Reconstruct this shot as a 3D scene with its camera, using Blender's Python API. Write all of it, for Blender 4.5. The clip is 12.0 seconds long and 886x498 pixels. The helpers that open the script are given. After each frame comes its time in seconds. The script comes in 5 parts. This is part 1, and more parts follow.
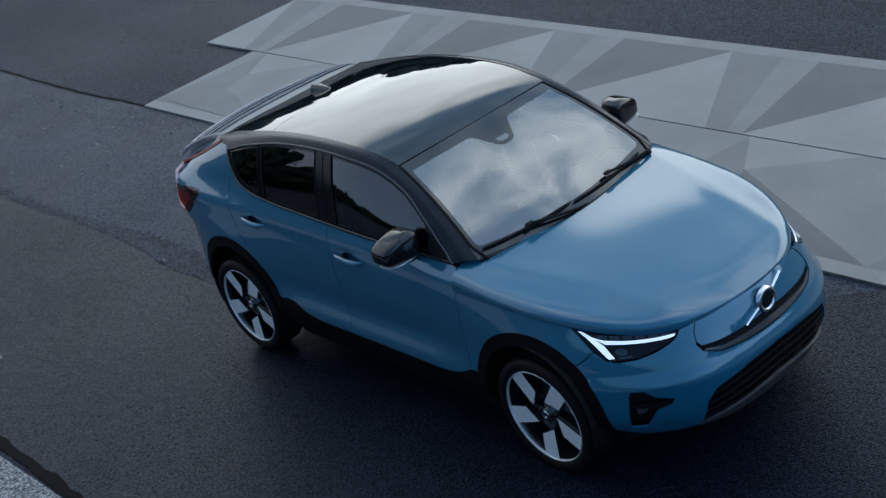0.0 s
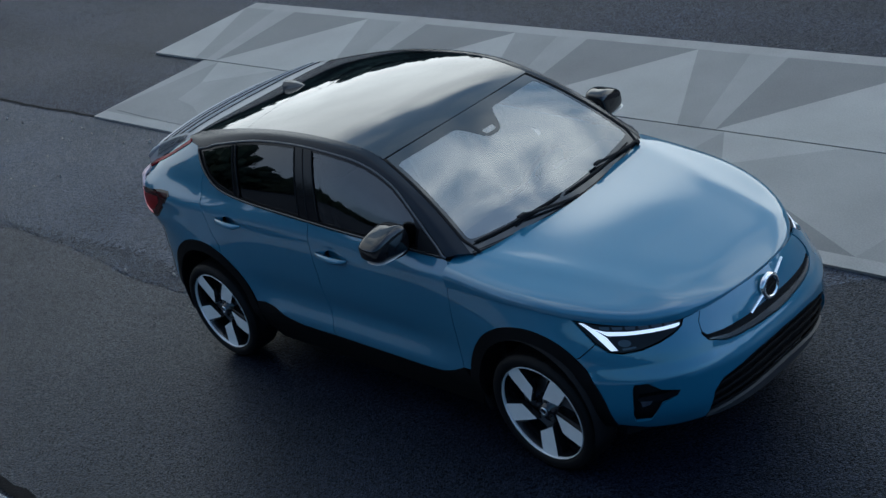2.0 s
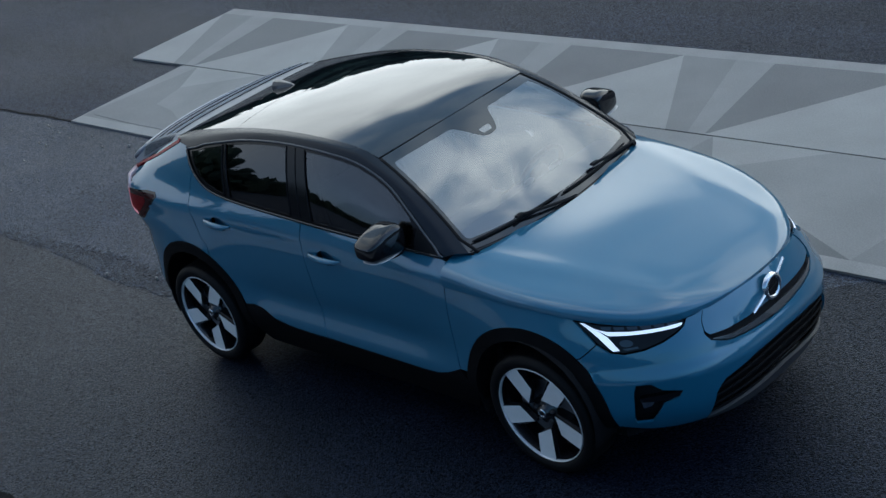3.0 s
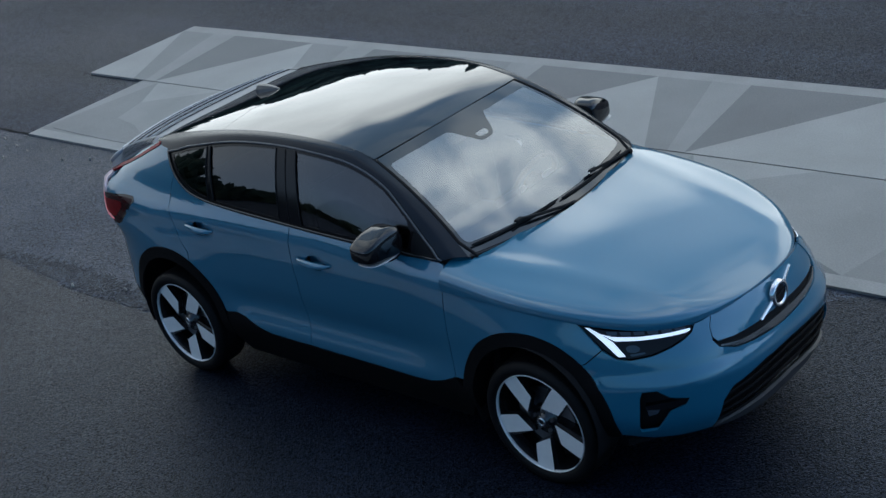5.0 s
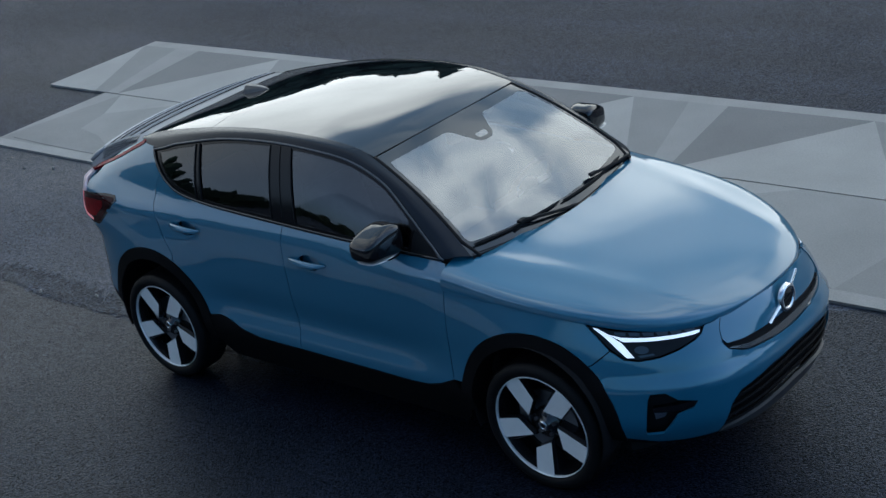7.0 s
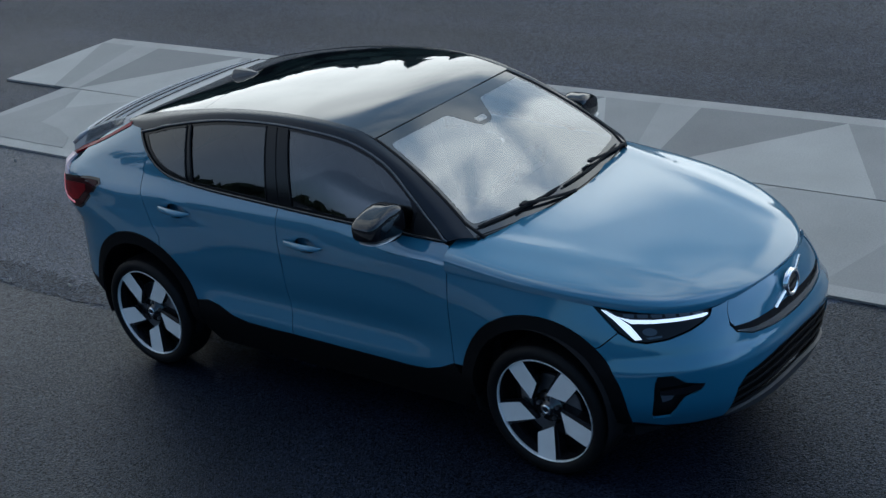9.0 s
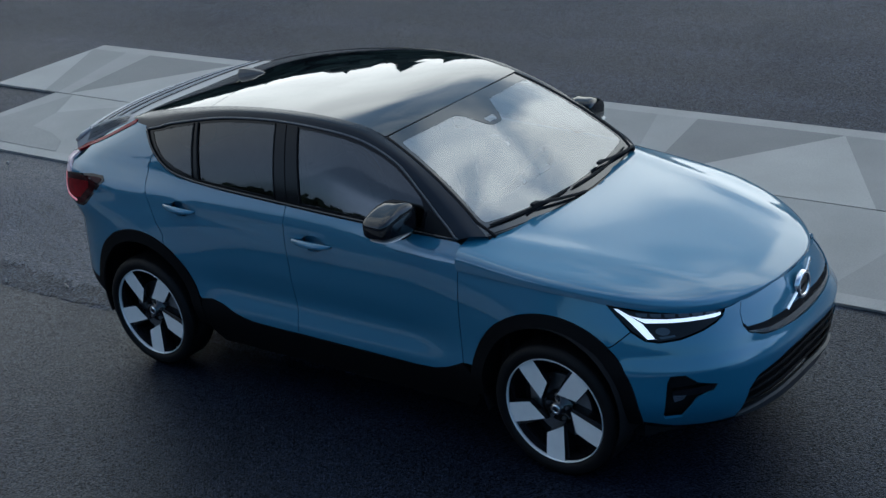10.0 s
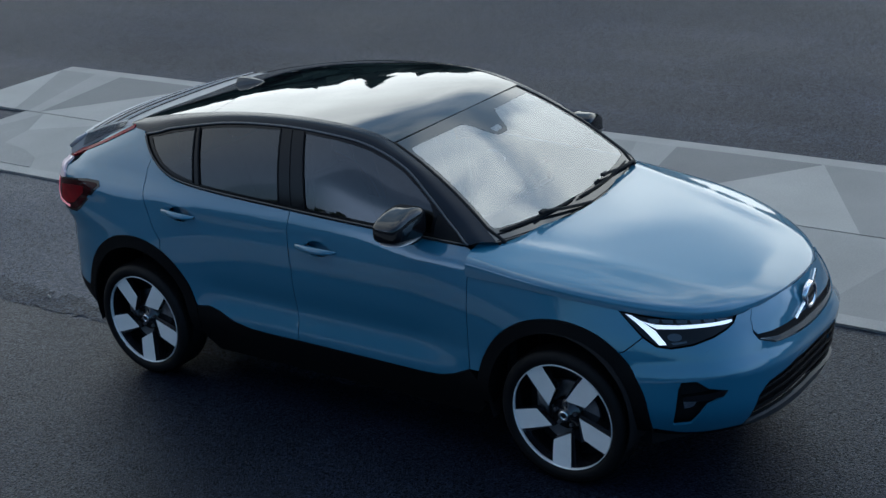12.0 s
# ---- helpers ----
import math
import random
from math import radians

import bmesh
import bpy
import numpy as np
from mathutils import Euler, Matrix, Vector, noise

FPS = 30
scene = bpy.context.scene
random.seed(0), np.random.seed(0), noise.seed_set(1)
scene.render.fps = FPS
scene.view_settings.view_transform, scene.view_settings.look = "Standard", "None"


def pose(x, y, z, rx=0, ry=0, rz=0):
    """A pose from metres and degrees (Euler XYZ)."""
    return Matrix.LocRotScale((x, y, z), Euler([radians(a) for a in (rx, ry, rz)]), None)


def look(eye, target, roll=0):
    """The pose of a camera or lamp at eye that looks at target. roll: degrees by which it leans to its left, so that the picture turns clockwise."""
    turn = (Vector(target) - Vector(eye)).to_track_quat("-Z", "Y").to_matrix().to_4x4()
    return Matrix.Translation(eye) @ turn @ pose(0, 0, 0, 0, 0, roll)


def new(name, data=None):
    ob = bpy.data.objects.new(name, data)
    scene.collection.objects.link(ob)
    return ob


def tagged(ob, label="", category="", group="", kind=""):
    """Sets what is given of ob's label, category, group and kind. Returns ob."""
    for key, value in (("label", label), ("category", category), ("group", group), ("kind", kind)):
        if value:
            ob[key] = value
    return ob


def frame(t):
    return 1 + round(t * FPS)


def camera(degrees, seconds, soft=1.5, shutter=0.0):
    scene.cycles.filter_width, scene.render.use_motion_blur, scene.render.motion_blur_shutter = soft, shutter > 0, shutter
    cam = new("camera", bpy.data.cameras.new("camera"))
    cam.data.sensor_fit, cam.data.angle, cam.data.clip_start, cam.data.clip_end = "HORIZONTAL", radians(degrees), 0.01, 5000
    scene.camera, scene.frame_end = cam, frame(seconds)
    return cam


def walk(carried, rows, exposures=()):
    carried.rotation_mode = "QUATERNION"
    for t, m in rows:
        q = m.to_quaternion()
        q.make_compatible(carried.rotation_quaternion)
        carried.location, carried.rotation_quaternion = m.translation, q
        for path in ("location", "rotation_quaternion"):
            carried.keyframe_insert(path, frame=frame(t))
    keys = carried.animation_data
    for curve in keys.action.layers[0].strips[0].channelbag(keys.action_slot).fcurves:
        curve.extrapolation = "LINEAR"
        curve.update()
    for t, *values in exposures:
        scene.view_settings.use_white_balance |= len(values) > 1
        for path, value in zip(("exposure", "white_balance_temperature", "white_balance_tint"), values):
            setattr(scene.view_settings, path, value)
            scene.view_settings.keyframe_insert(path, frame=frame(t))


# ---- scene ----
cam = camera(32.7, 12.0)
PATH = [
    (0, (6.65, -4.901, 4.675), (5.176, -3.87, 3.801), -15.5),
    (0.5, (6.552, -4.929, 4.628), (5.091, -3.879, 3.755), -15.6),
    (1, (6.46, -4.972, 4.59), (5.013, -3.902, 3.717), -15.6),
    (1.5, (6.369, -5.026, 4.549), (4.937, -3.934, 3.678), -15.3),
    (2, (6.277, -5.07, 4.511), (4.861, -3.957, 3.641), -15.2),
    (2.5, (6.186, -5.114, 4.468), (4.784, -3.98, 3.602), -14.7),
    (3, (6.097, -5.166, 4.433), (4.711, -4.01, 3.57), -14.3),
    (5, (5.746, -5.373, 4.257), (4.42, -4.129, 3.423), -12.0),
    (5.5, (5.661, -5.432, 4.218), (4.352, -4.166, 3.392), -11.4),
    (6, (5.582, -5.498, 4.187), (4.289, -4.21, 3.369), -10.9),
    (6.5, (5.498, -5.548, 4.126), (4.218, -4.239, 3.319), -10.2),
    (8.5, (5.184, -5.807, 3.961), (3.978, -4.422, 3.171), -8.0),
    (9, (5.106, -5.872, 3.922), (3.917, -4.469, 3.134), -7.5),
    (9.5, (5.033, -5.944, 3.882), (3.859, -4.525, 3.103), -7.0),
    (10, (4.96, -6.014, 3.83), (3.797, -4.578, 3.065), -6.3),
    (10.5, (4.895, -6.08, 3.794), (3.744, -4.627, 3.041), -5.8),
    (11, (4.827, -6.154, 3.75), (3.692, -4.682, 3.011), -5.3),
    (11.5, (4.759, -6.218, 3.706), (3.641, -4.727, 2.98), -4.7),
    (12, (4.693, -6.298, 3.667), (3.592, -4.788, 2.954), -4.2),
]
walk(cam, [(t, look(eye, target, roll)) for t, eye, target, roll in PATH], [(0, -0.03, 4580, 10), (12, 0.12, 4640, 10)])

# ---- light ----
SUN_AZ, SUN_EL = 136.0, 28.0   # degrees, counter-clockwise from +x: the bright part of the sky
world = bpy.data.worlds.new("overcast_evening")
scene.world = world
world.use_nodes = True
wn, wl = world.node_tree.nodes, world.node_tree.links
wn.clear()
w_out = wn.new("ShaderNodeOutputWorld")
w_bg = wn.new("ShaderNodeBackground")
w_sky = wn.new("ShaderNodeTexSky")
w_sky.sky_type = "NISHITA"
w_sky.sun_disc = False
w_sky.sun_elevation = radians(SUN_EL)
w_sky.sun_rotation = radians(90 - SUN_AZ)
w_sky.dust_density = 2.0
w_sky.air_density = 1.0

def sky_math(op, first, second=None, third=None):
    """A Math node of the sky; numbers and sockets both serve as inputs."""
    node = wn.new("ShaderNodeMath")
    node.operation = op
    for socket, value in zip(node.inputs, (first, second, third)):
        if value is None:
            continue
        if isinstance(value, (int, float)):
            socket.default_value = value
        else:
            wl.new(value, socket)
    return node.outputs["Value"]


def sky_range(value, lo, hi, to_lo, to_hi, kind="SMOOTHSTEP"):
    node = wn.new("ShaderNodeMapRange")
    node.interpolation_type = kind
    node.inputs["From Min"].default_value, node.inputs["From Max"].default_value = lo, hi
    node.inputs["To Min"].default_value, node.inputs["To Max"].default_value = to_lo, to_hi
    wl.new(value, node.inputs["Value"])
    return node.outputs["Result"]


def sky_noise(scale, detail, squash, shift, distortion=0.0):
    """Noise over the dome, flattened so that the heaps lie along the horizon."""
    move = wn.new("ShaderNodeMapping")
    move.inputs["Scale"].default_value = (1.0, 1.0, squash)
    move.inputs["Location"].default_value = shift
    wl.new(w_co.outputs["Generated"], move.inputs["Vector"])
    node = wn.new("ShaderNodeTexNoise")
    node.inputs["Scale"].default_value = scale
    node.inputs["Detail"].default_value = detail
    node.inputs["Roughness"].default_value = 0.48
    node.inputs["Distortion"].default_value = distortion
    wl.new(move.outputs["Vector"], node.inputs["Vector"])
    return node.outputs["Fac"]


def sky_mix(blend, factor, first, second):
    node = wn.new("ShaderNodeMix")
    node.data_type, node.blend_type = "RGBA", blend
    for name, value in (("Factor", factor), ("A", first), ("B", second)):
        if isinstance(value, (int, float, tuple)):
            node.inputs[name].default_value = value
        else:
            wl.new(value, node.inputs[name])
    return node.outputs["Result"]


w_co = wn.new("ShaderNodeTexCoord")
w_xyz = wn.new("ShaderNodeSeparateXYZ")
wl.new(w_co.outputs["Generated"], w_xyz.inputs["Vector"])
azimuth = sky_math("ARCTAN2", w_xyz.outputs["Y"], w_xyz.outputs["X"])
height = sky_math("ARCSINE", w_xyz.outputs["Z"])
heaps = sky_noise(2.8, 6.0, 1.7, (3.1, 0.4, 0.7), 0.3)
wisps = sky_noise(4.2, 5.0, 1.5, (1.3, 5.2, 0.2), 0.5)
# a bank of pale cloud stands low; its top edge climbs towards the tail of the car
bank_top = sky_range(azimuth, radians(104), radians(134), radians(23.5), radians(36.5), "LINEAR")
bank_top = sky_math("ADD", bank_top, sky_range(azimuth, radians(90), radians(106), radians(15), 0.0))
bank_top = sky_math("MULTIPLY_ADD", heaps, radians(13), sky_math("SUBTRACT", bank_top, radians(11.5)))
bank_top = sky_math("MULTIPLY_ADD", wisps, radians(10), bank_top)
bank = sky_range(sky_math("SUBTRACT", bank_top, height), radians(-5.0), radians(4.0), 0.0, 1.0)
# broken cover above it, thicker over the nose of the car
cover = sky_math("MULTIPLY", sky_range(wisps, 0.34, 0.64, 0.22, 1.0), sky_range(azimuth, radians(82), radians(120), 0.85, 0.22))
cover = sky_math("MAXIMUM", bank, cover)
# away from the sun the cover is an even veil
sunward = wn.new("ShaderNodeVectorMath")
sunward.operation = "DOT_PRODUCT"
sunward.inputs[1].default_value = (math.cos(radians(SUN_AZ)) * math.cos(radians(SUN_EL)), math.sin(radians(SUN_AZ)) * math.cos(radians(SUN_EL)), math.sin(radians(SUN_EL)))
wl.new(w_co.outputs["Generated"], sunward.inputs[0])
toward_sun = sunward.outputs["Value"]
# the sky behind the camera is the dark side of the evening
open_side = wn.new("ShaderNodeVectorMath")
open_side.operation = "DOT_PRODUCT"
open_side.inputs[1].default_value = (math.cos(radians(82)), math.sin(radians(82)), 0.0)
wl.new(w_co.outputs["Generated"], open_side.inputs[0])
open_side = open_side.outputs["Value"]
w_veil = wn.new("ShaderNodeMix")
wl.new(sky_range(toward_sun, -0.30, 0.45, 0.10, 1.0), w_veil.inputs["Factor"])
wl.new(sky_range(open_side, -0.30, 0.20, 0.16, 0.32), w_veil.inputs["A"])
wl.new(cover, w_veil.inputs["B"])
# one low bright cloud stands on that side
low_cloud = sky_math("MULTIPLY", sky_range(azimuth, radians(-133), radians(-122), 0.0, 0.85), sky_range(azimuth, radians(-112), radians(-98), 1.0, 0.0))
low_cloud = sky_math("MULTIPLY", low_cloud, sky_range(sky_math("MULTIPLY_ADD", heaps, radians(14), height), radians(17), radians(27), 1.0, 0.0))
all_cloud = sky_math("MAXIMUM", w_veil.outputs["Result"], low_cloud)
# clouds even out the sky's brightness, lose its blue and are brighter towards the hidden sun
w_grey = wn.new("ShaderNodeRGBToBW")
wl.new(w_sky.outputs["Color"], w_grey.inputs["Color"])
lit = sky_math("MULTIPLY_ADD", w_grey.outputs["Val"], 0.15, 11.5)
lit = sky_math("MULTIPLY", lit, sky_range(open_side, -0.70, 0.35, 0.36, 1.0))
lit = sky_math("MULTIPLY", lit, sky_math("MULTIPLY_ADD", low_cloud, 1.3, 1.0))
lit = sky_math("MULTIPLY", lit, sky_range(wisps, 0.30, 0.68, 0.86, 1.08))
tint = sky_mix("MIX", sky_range(toward_sun, -0.10, 0.55, 0.0, 1.0), (0.98, 1.0, 1.0, 1), (1.31, 1.10, 0.74, 1))
cloud = sky_mix("MULTIPLY", 1.0, lit, tint)
# the clear sky between the clouds: a dim slate blue round the hidden sun, dimmer again on the far side
clear_sky = wn.new("ShaderNodeVectorMath")
clear_sky.operation = "SCALE"
wl.new(sky_mix("MULTIPLY", 1.0, w_sky.outputs["Color"], (0.56, 0.97, 1.00, 1)), clear_sky.inputs["Vector"])
wl.new(sky_range(open_side, -0.75, 0.25, 0.50, 1.0), clear_sky.inputs["Scale"])
gap = sky_mix("MIX", sky_range(toward_sun, 0.35, 0.70, 0.0, 1.0), clear_sky.outputs["Vector"], (1.72, 2.66, 3.08, 1))
wl.new(sky_mix("MIX", all_cloud, gap, cloud), w_bg.inputs["Color"])
w_bg.inputs["Strength"].default_value = 0.14
wl.new(w_bg.outputs["Background"], w_out.inputs["Surface"])

sun_data = bpy.data.lights.new("sun", "SUN")
sun_data.energy = 0.5
sun_data.angle = radians(178)
sun_data.color = (1.0, 0.95, 0.88)
sun = new("sun", sun_data)
sa, se = radians(SUN_AZ), radians(SUN_EL)
sun.matrix_world = look((40 * math.cos(sa) * math.cos(se), 40 * math.sin(sa) * math.cos(se), 40 * math.sin(se)), (0, 0, 0))
scene.view_settings.exposure = 0.0


# ---- materials ----
def material(name, base, rough=0.5, metal=0.0, coat=0.0, vary=0.0, scale=3.0, fine=0.0, fine_scale=60.0,
             bump=0.0, bump_scale=200.0, rough_vary=0.0, spec=0.5, coat_rough=0.03, stones=0.0, stone_scale=110.0, coat_ior=1.6, streak=0.0, sheen=(1.0, 1.0, 1.0)):
    """A Principled surface with a coarse and a fine variation of colour, a bump and an uneven gloss."""
    m = bpy.data.materials.new(name)
    m.use_nodes = True
    n, l = m.node_tree.nodes, m.node_tree.links
    p = n["Principled BSDF"]
    p.inputs["Base Color"].default_value = (*base, 1)
    p.inputs["Roughness"].default_value = rough
    p.inputs["Metallic"].default_value = metal
    p.inputs["Coat Weight"].default_value = coat
    p.inputs["Coat Roughness"].default_value = coat_rough
    p.inputs["Coat IOR"].default_value = coat_ior
    p.inputs["Specular IOR Level"].default_value = spec
    p.inputs["Specular Tint"].default_value = (*sheen, 1)
    co = n.new("ShaderNodeTexCoord")

    def noise_node(s, detail):
        t = n.new("ShaderNodeTexNoise")
        t.inputs["Scale"].default_value = s
        t.inputs["Detail"].default_value = detail
        l.new(co.outputs["Object"], t.inputs["Vector"])
        return t

    col = None
    for amount, s, d, lo, hi in ((vary, scale, 5, .3, .7), (fine, fine_scale, 2, .37, .63)):
        if amount:
            t = noise_node(s, d)
            r = n.new("ShaderNodeMapRange")
            r.inputs["From Min"].default_value, r.inputs["From Max"].default_value = lo, hi
            r.inputs["To Min"].default_value, r.inputs["To Max"].default_value = 1 - amount, 1 + amount
            l.new(t.outputs["Fac"], r.inputs["Value"])
            mix = n.new("ShaderNodeMix")
            mix.data_type, mix.blend_type = "RGBA", "MULTIPLY"
            mix.inputs["Factor"].default_value = 1.0
            if col is None:
                mix.inputs["A"].default_value = (*base, 1)
            else:
                l.new(col, mix.inputs["A"])
            l.new(r.outputs["Result"], mix.inputs["B"])
            col = mix.outputs["Result"]
    if streak:                               # faint tracks along x
        mp = n.new("ShaderNodeMapping")
        mp.inputs["Scale"].default_value = (0.10, 1.6, 1.0)
        l.new(co.outputs["Object"], mp.inputs["Vector"])
        t = n.new("ShaderNodeTexNoise")
        t.inputs["Scale"].default_value, t.inputs["Detail"].default_value = 1.0, 4
        l.new(mp.outputs["Vector"], t.inputs["Vector"])
        r = n.new("ShaderNodeMapRange")
        r.inputs["From Min"].default_value, r.inputs["From Max"].default_value = 0.32, 0.68
        r.inputs["To Min"].default_value, r.inputs["To Max"].default_value = 1 - streak, 1 + streak
        l.new(t.outputs["Fac"], r.inputs["Value"])
        mix = n.new("ShaderNodeMix")
        mix.data_type, mix.blend_type = "RGBA", "MULTIPLY"
        mix.inputs["Factor"].default_value = 1.0
        l.new(col, mix.inputs["A"])
        l.new(r.outputs["Result"], mix.inputs["B"])
        col = mix.outputs["Result"]
    if stones:                               # single chips of stone, each of its own brightness
        v = n.new("ShaderNodeTexVoronoi")
        v.inputs["Scale"].default_value = stone_scale
        l.new(co.outputs["Object"], v.inputs["Vector"])
        sep = n.new("ShaderNodeSeparateColor")
        l.new(v.outputs["Color"], sep.inputs["Color"])
        r = n.new("ShaderNodeMapRange")
        r.inputs["To Min"].default_value, r.inputs["To Max"].default_value = 1 - stones, 1 + stones * 1.5
        l.new(sep.outputs["Red"], r.inputs["Value"])
        sm = n.new("ShaderNodeMath")
        sm.operation = "MULTIPLY"
        sm.inputs[1].default_value = spec
        l.new(r.outputs["Result"], sm.inputs[0])
        l.new(sm.outputs["Value"], p.inputs["Specular IOR Level"])
        mix = n.new("ShaderNodeMix")
        mix.data_type, mix.blend_type = "RGBA", "MULTIPLY"
        mix.inputs["Factor"].default_value = 1.0
        l.new(col, mix.inputs["A"])
        l.new(r.outputs["Result"], mix.inputs["B"])
        col = mix.outputs["Result"]
    if col is not None:
        l.new(col, p.inputs["Base Color"])
    if rough_vary:
        t = noise_node(scale * 0.6, 4)
        r = n.new("ShaderNodeMapRange")
        r.inputs["From Min"].default_value, r.inputs["From Max"].default_value = 0.32, 0.68
        r.inputs["To Min"].default_value, r.inputs["To Max"].default_value = rough - rough_vary, rough + rough_vary
        l.new(t.outputs["Fac"], r.inputs["Value"])
        l.new(r.outputs["Result"], p.inputs["Roughness"])
    if bump:
        t = noise_node(bump_scale, 3)
        b = n.new("ShaderNodeBump")
        b.inputs["Strength"].default_value = 1.0
        b.inputs["Distance"].default_value = bump
        l.new(t.outputs["Fac"], b.inputs["Height"])
        l.new(b.outputs["Normal"], p.inputs["Normal"])
    return m


def emitter(name, colour, strength):
    m = material(name, (0.8, 0.8, 0.8), 0.2)
    p = m.node_tree.nodes["Principled BSDF"]
    p.inputs["Emission Color"].default_value = (*colour, 1)
    p.inputs["Emission Strength"].default_value = strength
    return m


def pane_material(name, tint, gloss_ior=1.5):
    """A thin pane: tinted see-through, with the mirror gloss of glass."""
    m = bpy.data.materials.new(name)
    m.use_nodes = True
    n, l = m.node_tree.nodes, m.node_tree.links
    n.clear()
    out = n.new("ShaderNodeOutputMaterial")
    mix = n.new("ShaderNodeMixShader")
    clear = n.new("ShaderNodeBsdfTransparent")
    clear.inputs["Color"].default_value = (*tint, 1)
    gloss = n.new("ShaderNodeBsdfGlossy")
    gloss.inputs["Roughness"].default_value = 0.01
    gloss.inputs["Color"].default_value = (0.95, 0.97, 1.0, 1)
    fres = n.new("ShaderNodeFresnel")
    fres.inputs["IOR"].default_value = gloss_ior
    l.new(fres.outputs["Fac"], mix.inputs["Fac"])
    l.new(clear.outputs["BSDF"], mix.inputs[1])
    l.new(gloss.outputs["BSDF"], mix.inputs[2])
    l.new(mix.outputs["Shader"], out.inputs["Surface"])
    return m


PAINT = material("blue_metallic_paint", (0.033, 0.116, 0.194), 0.42, 0.12, coat=1.0, fine=0.05, fine_scale=900, spec=0.2, coat_ior=1.78, coat_rough=0.04)
GLOSS_BLACK = material("gloss_black_paint", (0.005, 0.005, 0.006), 0.08, 0.0, spec=0.6)
FRAME_BLACK = material("satin_black_window_frame", (0.004, 0.004, 0.005), 0.16, spec=0.22)
ROOF_GLASS = material("dark_roof_glass", (0.004, 0.005, 0.007), 0.03, 0.0, coat=0.4, coat_rough=0.0, spec=0.6)
CLADDING = material("black_plastic_cladding", (0.003, 0.003, 0.0035), 0.6, spec=0.08, fine=0.2, fine_scale=300, bump=0.0004, bump_scale=900)
MATT_BLACK = material("matt_black_plastic", (0.006, 0.006, 0.007), 0.7, spec=0.15)
RUBBER = material("tyre_rubber", (0.004, 0.004, 0.0045), 0.62, spec=0.14, vary=0.15, scale=8, bump=0.0006, bump_scale=120)
ALLOY = material("machined_alloy", (0.70, 0.69, 0.67), 0.40, 0.15, vary=0.05, scale=12)
DARK_ALLOY = material("black_painted_alloy", (0.010, 0.010, 0.012), 0.25, 0.3, coat=0.6)
CHROME = material("satin_chrome", (0.75, 0.76, 0.78), 0.18, 1.0)
STEEL = material("brake_steel", (0.25, 0.25, 0.26), 0.4, 1.0, vary=0.2, scale=20)
LAMP_DARK = material("smoked_lamp_housing", (0.006, 0.006, 0.007), 0.12, spec=0.22)
LAMP_LIT = emitter("daytime_light", (1.0, 0.96, 0.90), 0.62)
LENS = material("lamp_projector", (0.05, 0.055, 0.062), 0.12, 0.8, coat=0.3)
TAIL_RED = material("red_tail_lens", (0.022, 0.001, 0.002), 0.16, spec=0.16)
TAIL_DEEP = material("deep_red_reflector", (0.14, 0.003, 0.006), 0.4, vary=0.3, scale=14, spec=0.1)
TAIL_BLADE = material("red_blade_lens", (0.17, 0.005, 0.010), 0.25, spec=0.15)
TRIM_HIGHLIGHT = material("satin_trim_with_highlight", (0.06, 0.065, 0.075), 0.34, 0.4)
TAIL_GLOW = emitter("red_tail_light", (1.0, 0.03, 0.03), 0.35)
SEAT = material("grey_seat_fabric", (0.05, 0.051, 0.054), 0.9, vary=0.2, scale=20)
LINING = material("grey_headlining", (0.10, 0.10, 0.10), 0.9, vary=0.1, scale=10)
GLASS_FRONT = pane_material("windscreen_glass", (0.55, 0.60, 0.62), 2.9)
FRIT = material("printed_glass_border", (0.010, 0.011, 0.013), 0.05, spec=0.9)
GLASS_SIDE = pane_material("tinted_side_glass", (0.12, 0.127, 0.14), 1.78)
GLASS_REAR = pane_material("privacy_side_glass", (0.09, 0.092, 0.10), 1.64)
ASPHALT = material("grainy_asphalt", (0.0145, 0.0178, 0.0290), 0.50, vary=0.26, scale=0.9, fine=0.7, fine_scale=55, bump=0.014, bump_scale=85, rough_vary=0.05, spec=0.26, streak=0.18, stones=0.7, stone_scale=120, sheen=(0.60, 0.72, 1.0))
ASPHALT_FAR = material("dark_coarse_asphalt", (0.0078, 0.0095, 0.0170), 0.58, vary=0.30, scale=0.5, fine=0.7, fine_scale=50, bump=0.012, bump_scale=75, rough_vary=0.05, spec=0.19, streak=0.30, stones=0.7, stone_scale=110, sheen=(0.60, 0.72, 1.0))
# worn strip; its dark base also stands in for the car's shade
ASPHALT_SMOOTH_SHADE = material("worn_and_shaded_asphalt", (0.0037, 0.0049, 0.0096), 0.42, vary=0.26, scale=0.8, fine=0.7, fine_scale=55, bump=0.005, bump_scale=95, rough_vary=0.05, spec=0.122, stones=0.7, stone_scale=120, sheen=(0.55, 0.72, 1.05))
ASPHALT_SEAM = material("open_grained_asphalt", (0.0090, 0.0112, 0.0185), 0.54, vary=0.45, scale=5.0, fine=0.8, fine_scale=50, bump=0.016, bump_scale=75, rough_vary=0.05, spec=0.20, stones=0.8, stone_scale=90, sheen=(0.60, 0.72, 1.0))
KERB_STONE = material("gritty_margin", (0.158, 0.156, 0.154), 0.8, vary=0.2, scale=1.5, fine=0.6, fine_scale=50, bump=0.012, bump_scale=70, stones=0.6, stone_scale=70)
TAR = material("tar_joint", (0.004, 0.004, 0.005), 0.6, spec=0.03, vary=0.3, scale=9, bump=0.003, bump_scale=60)
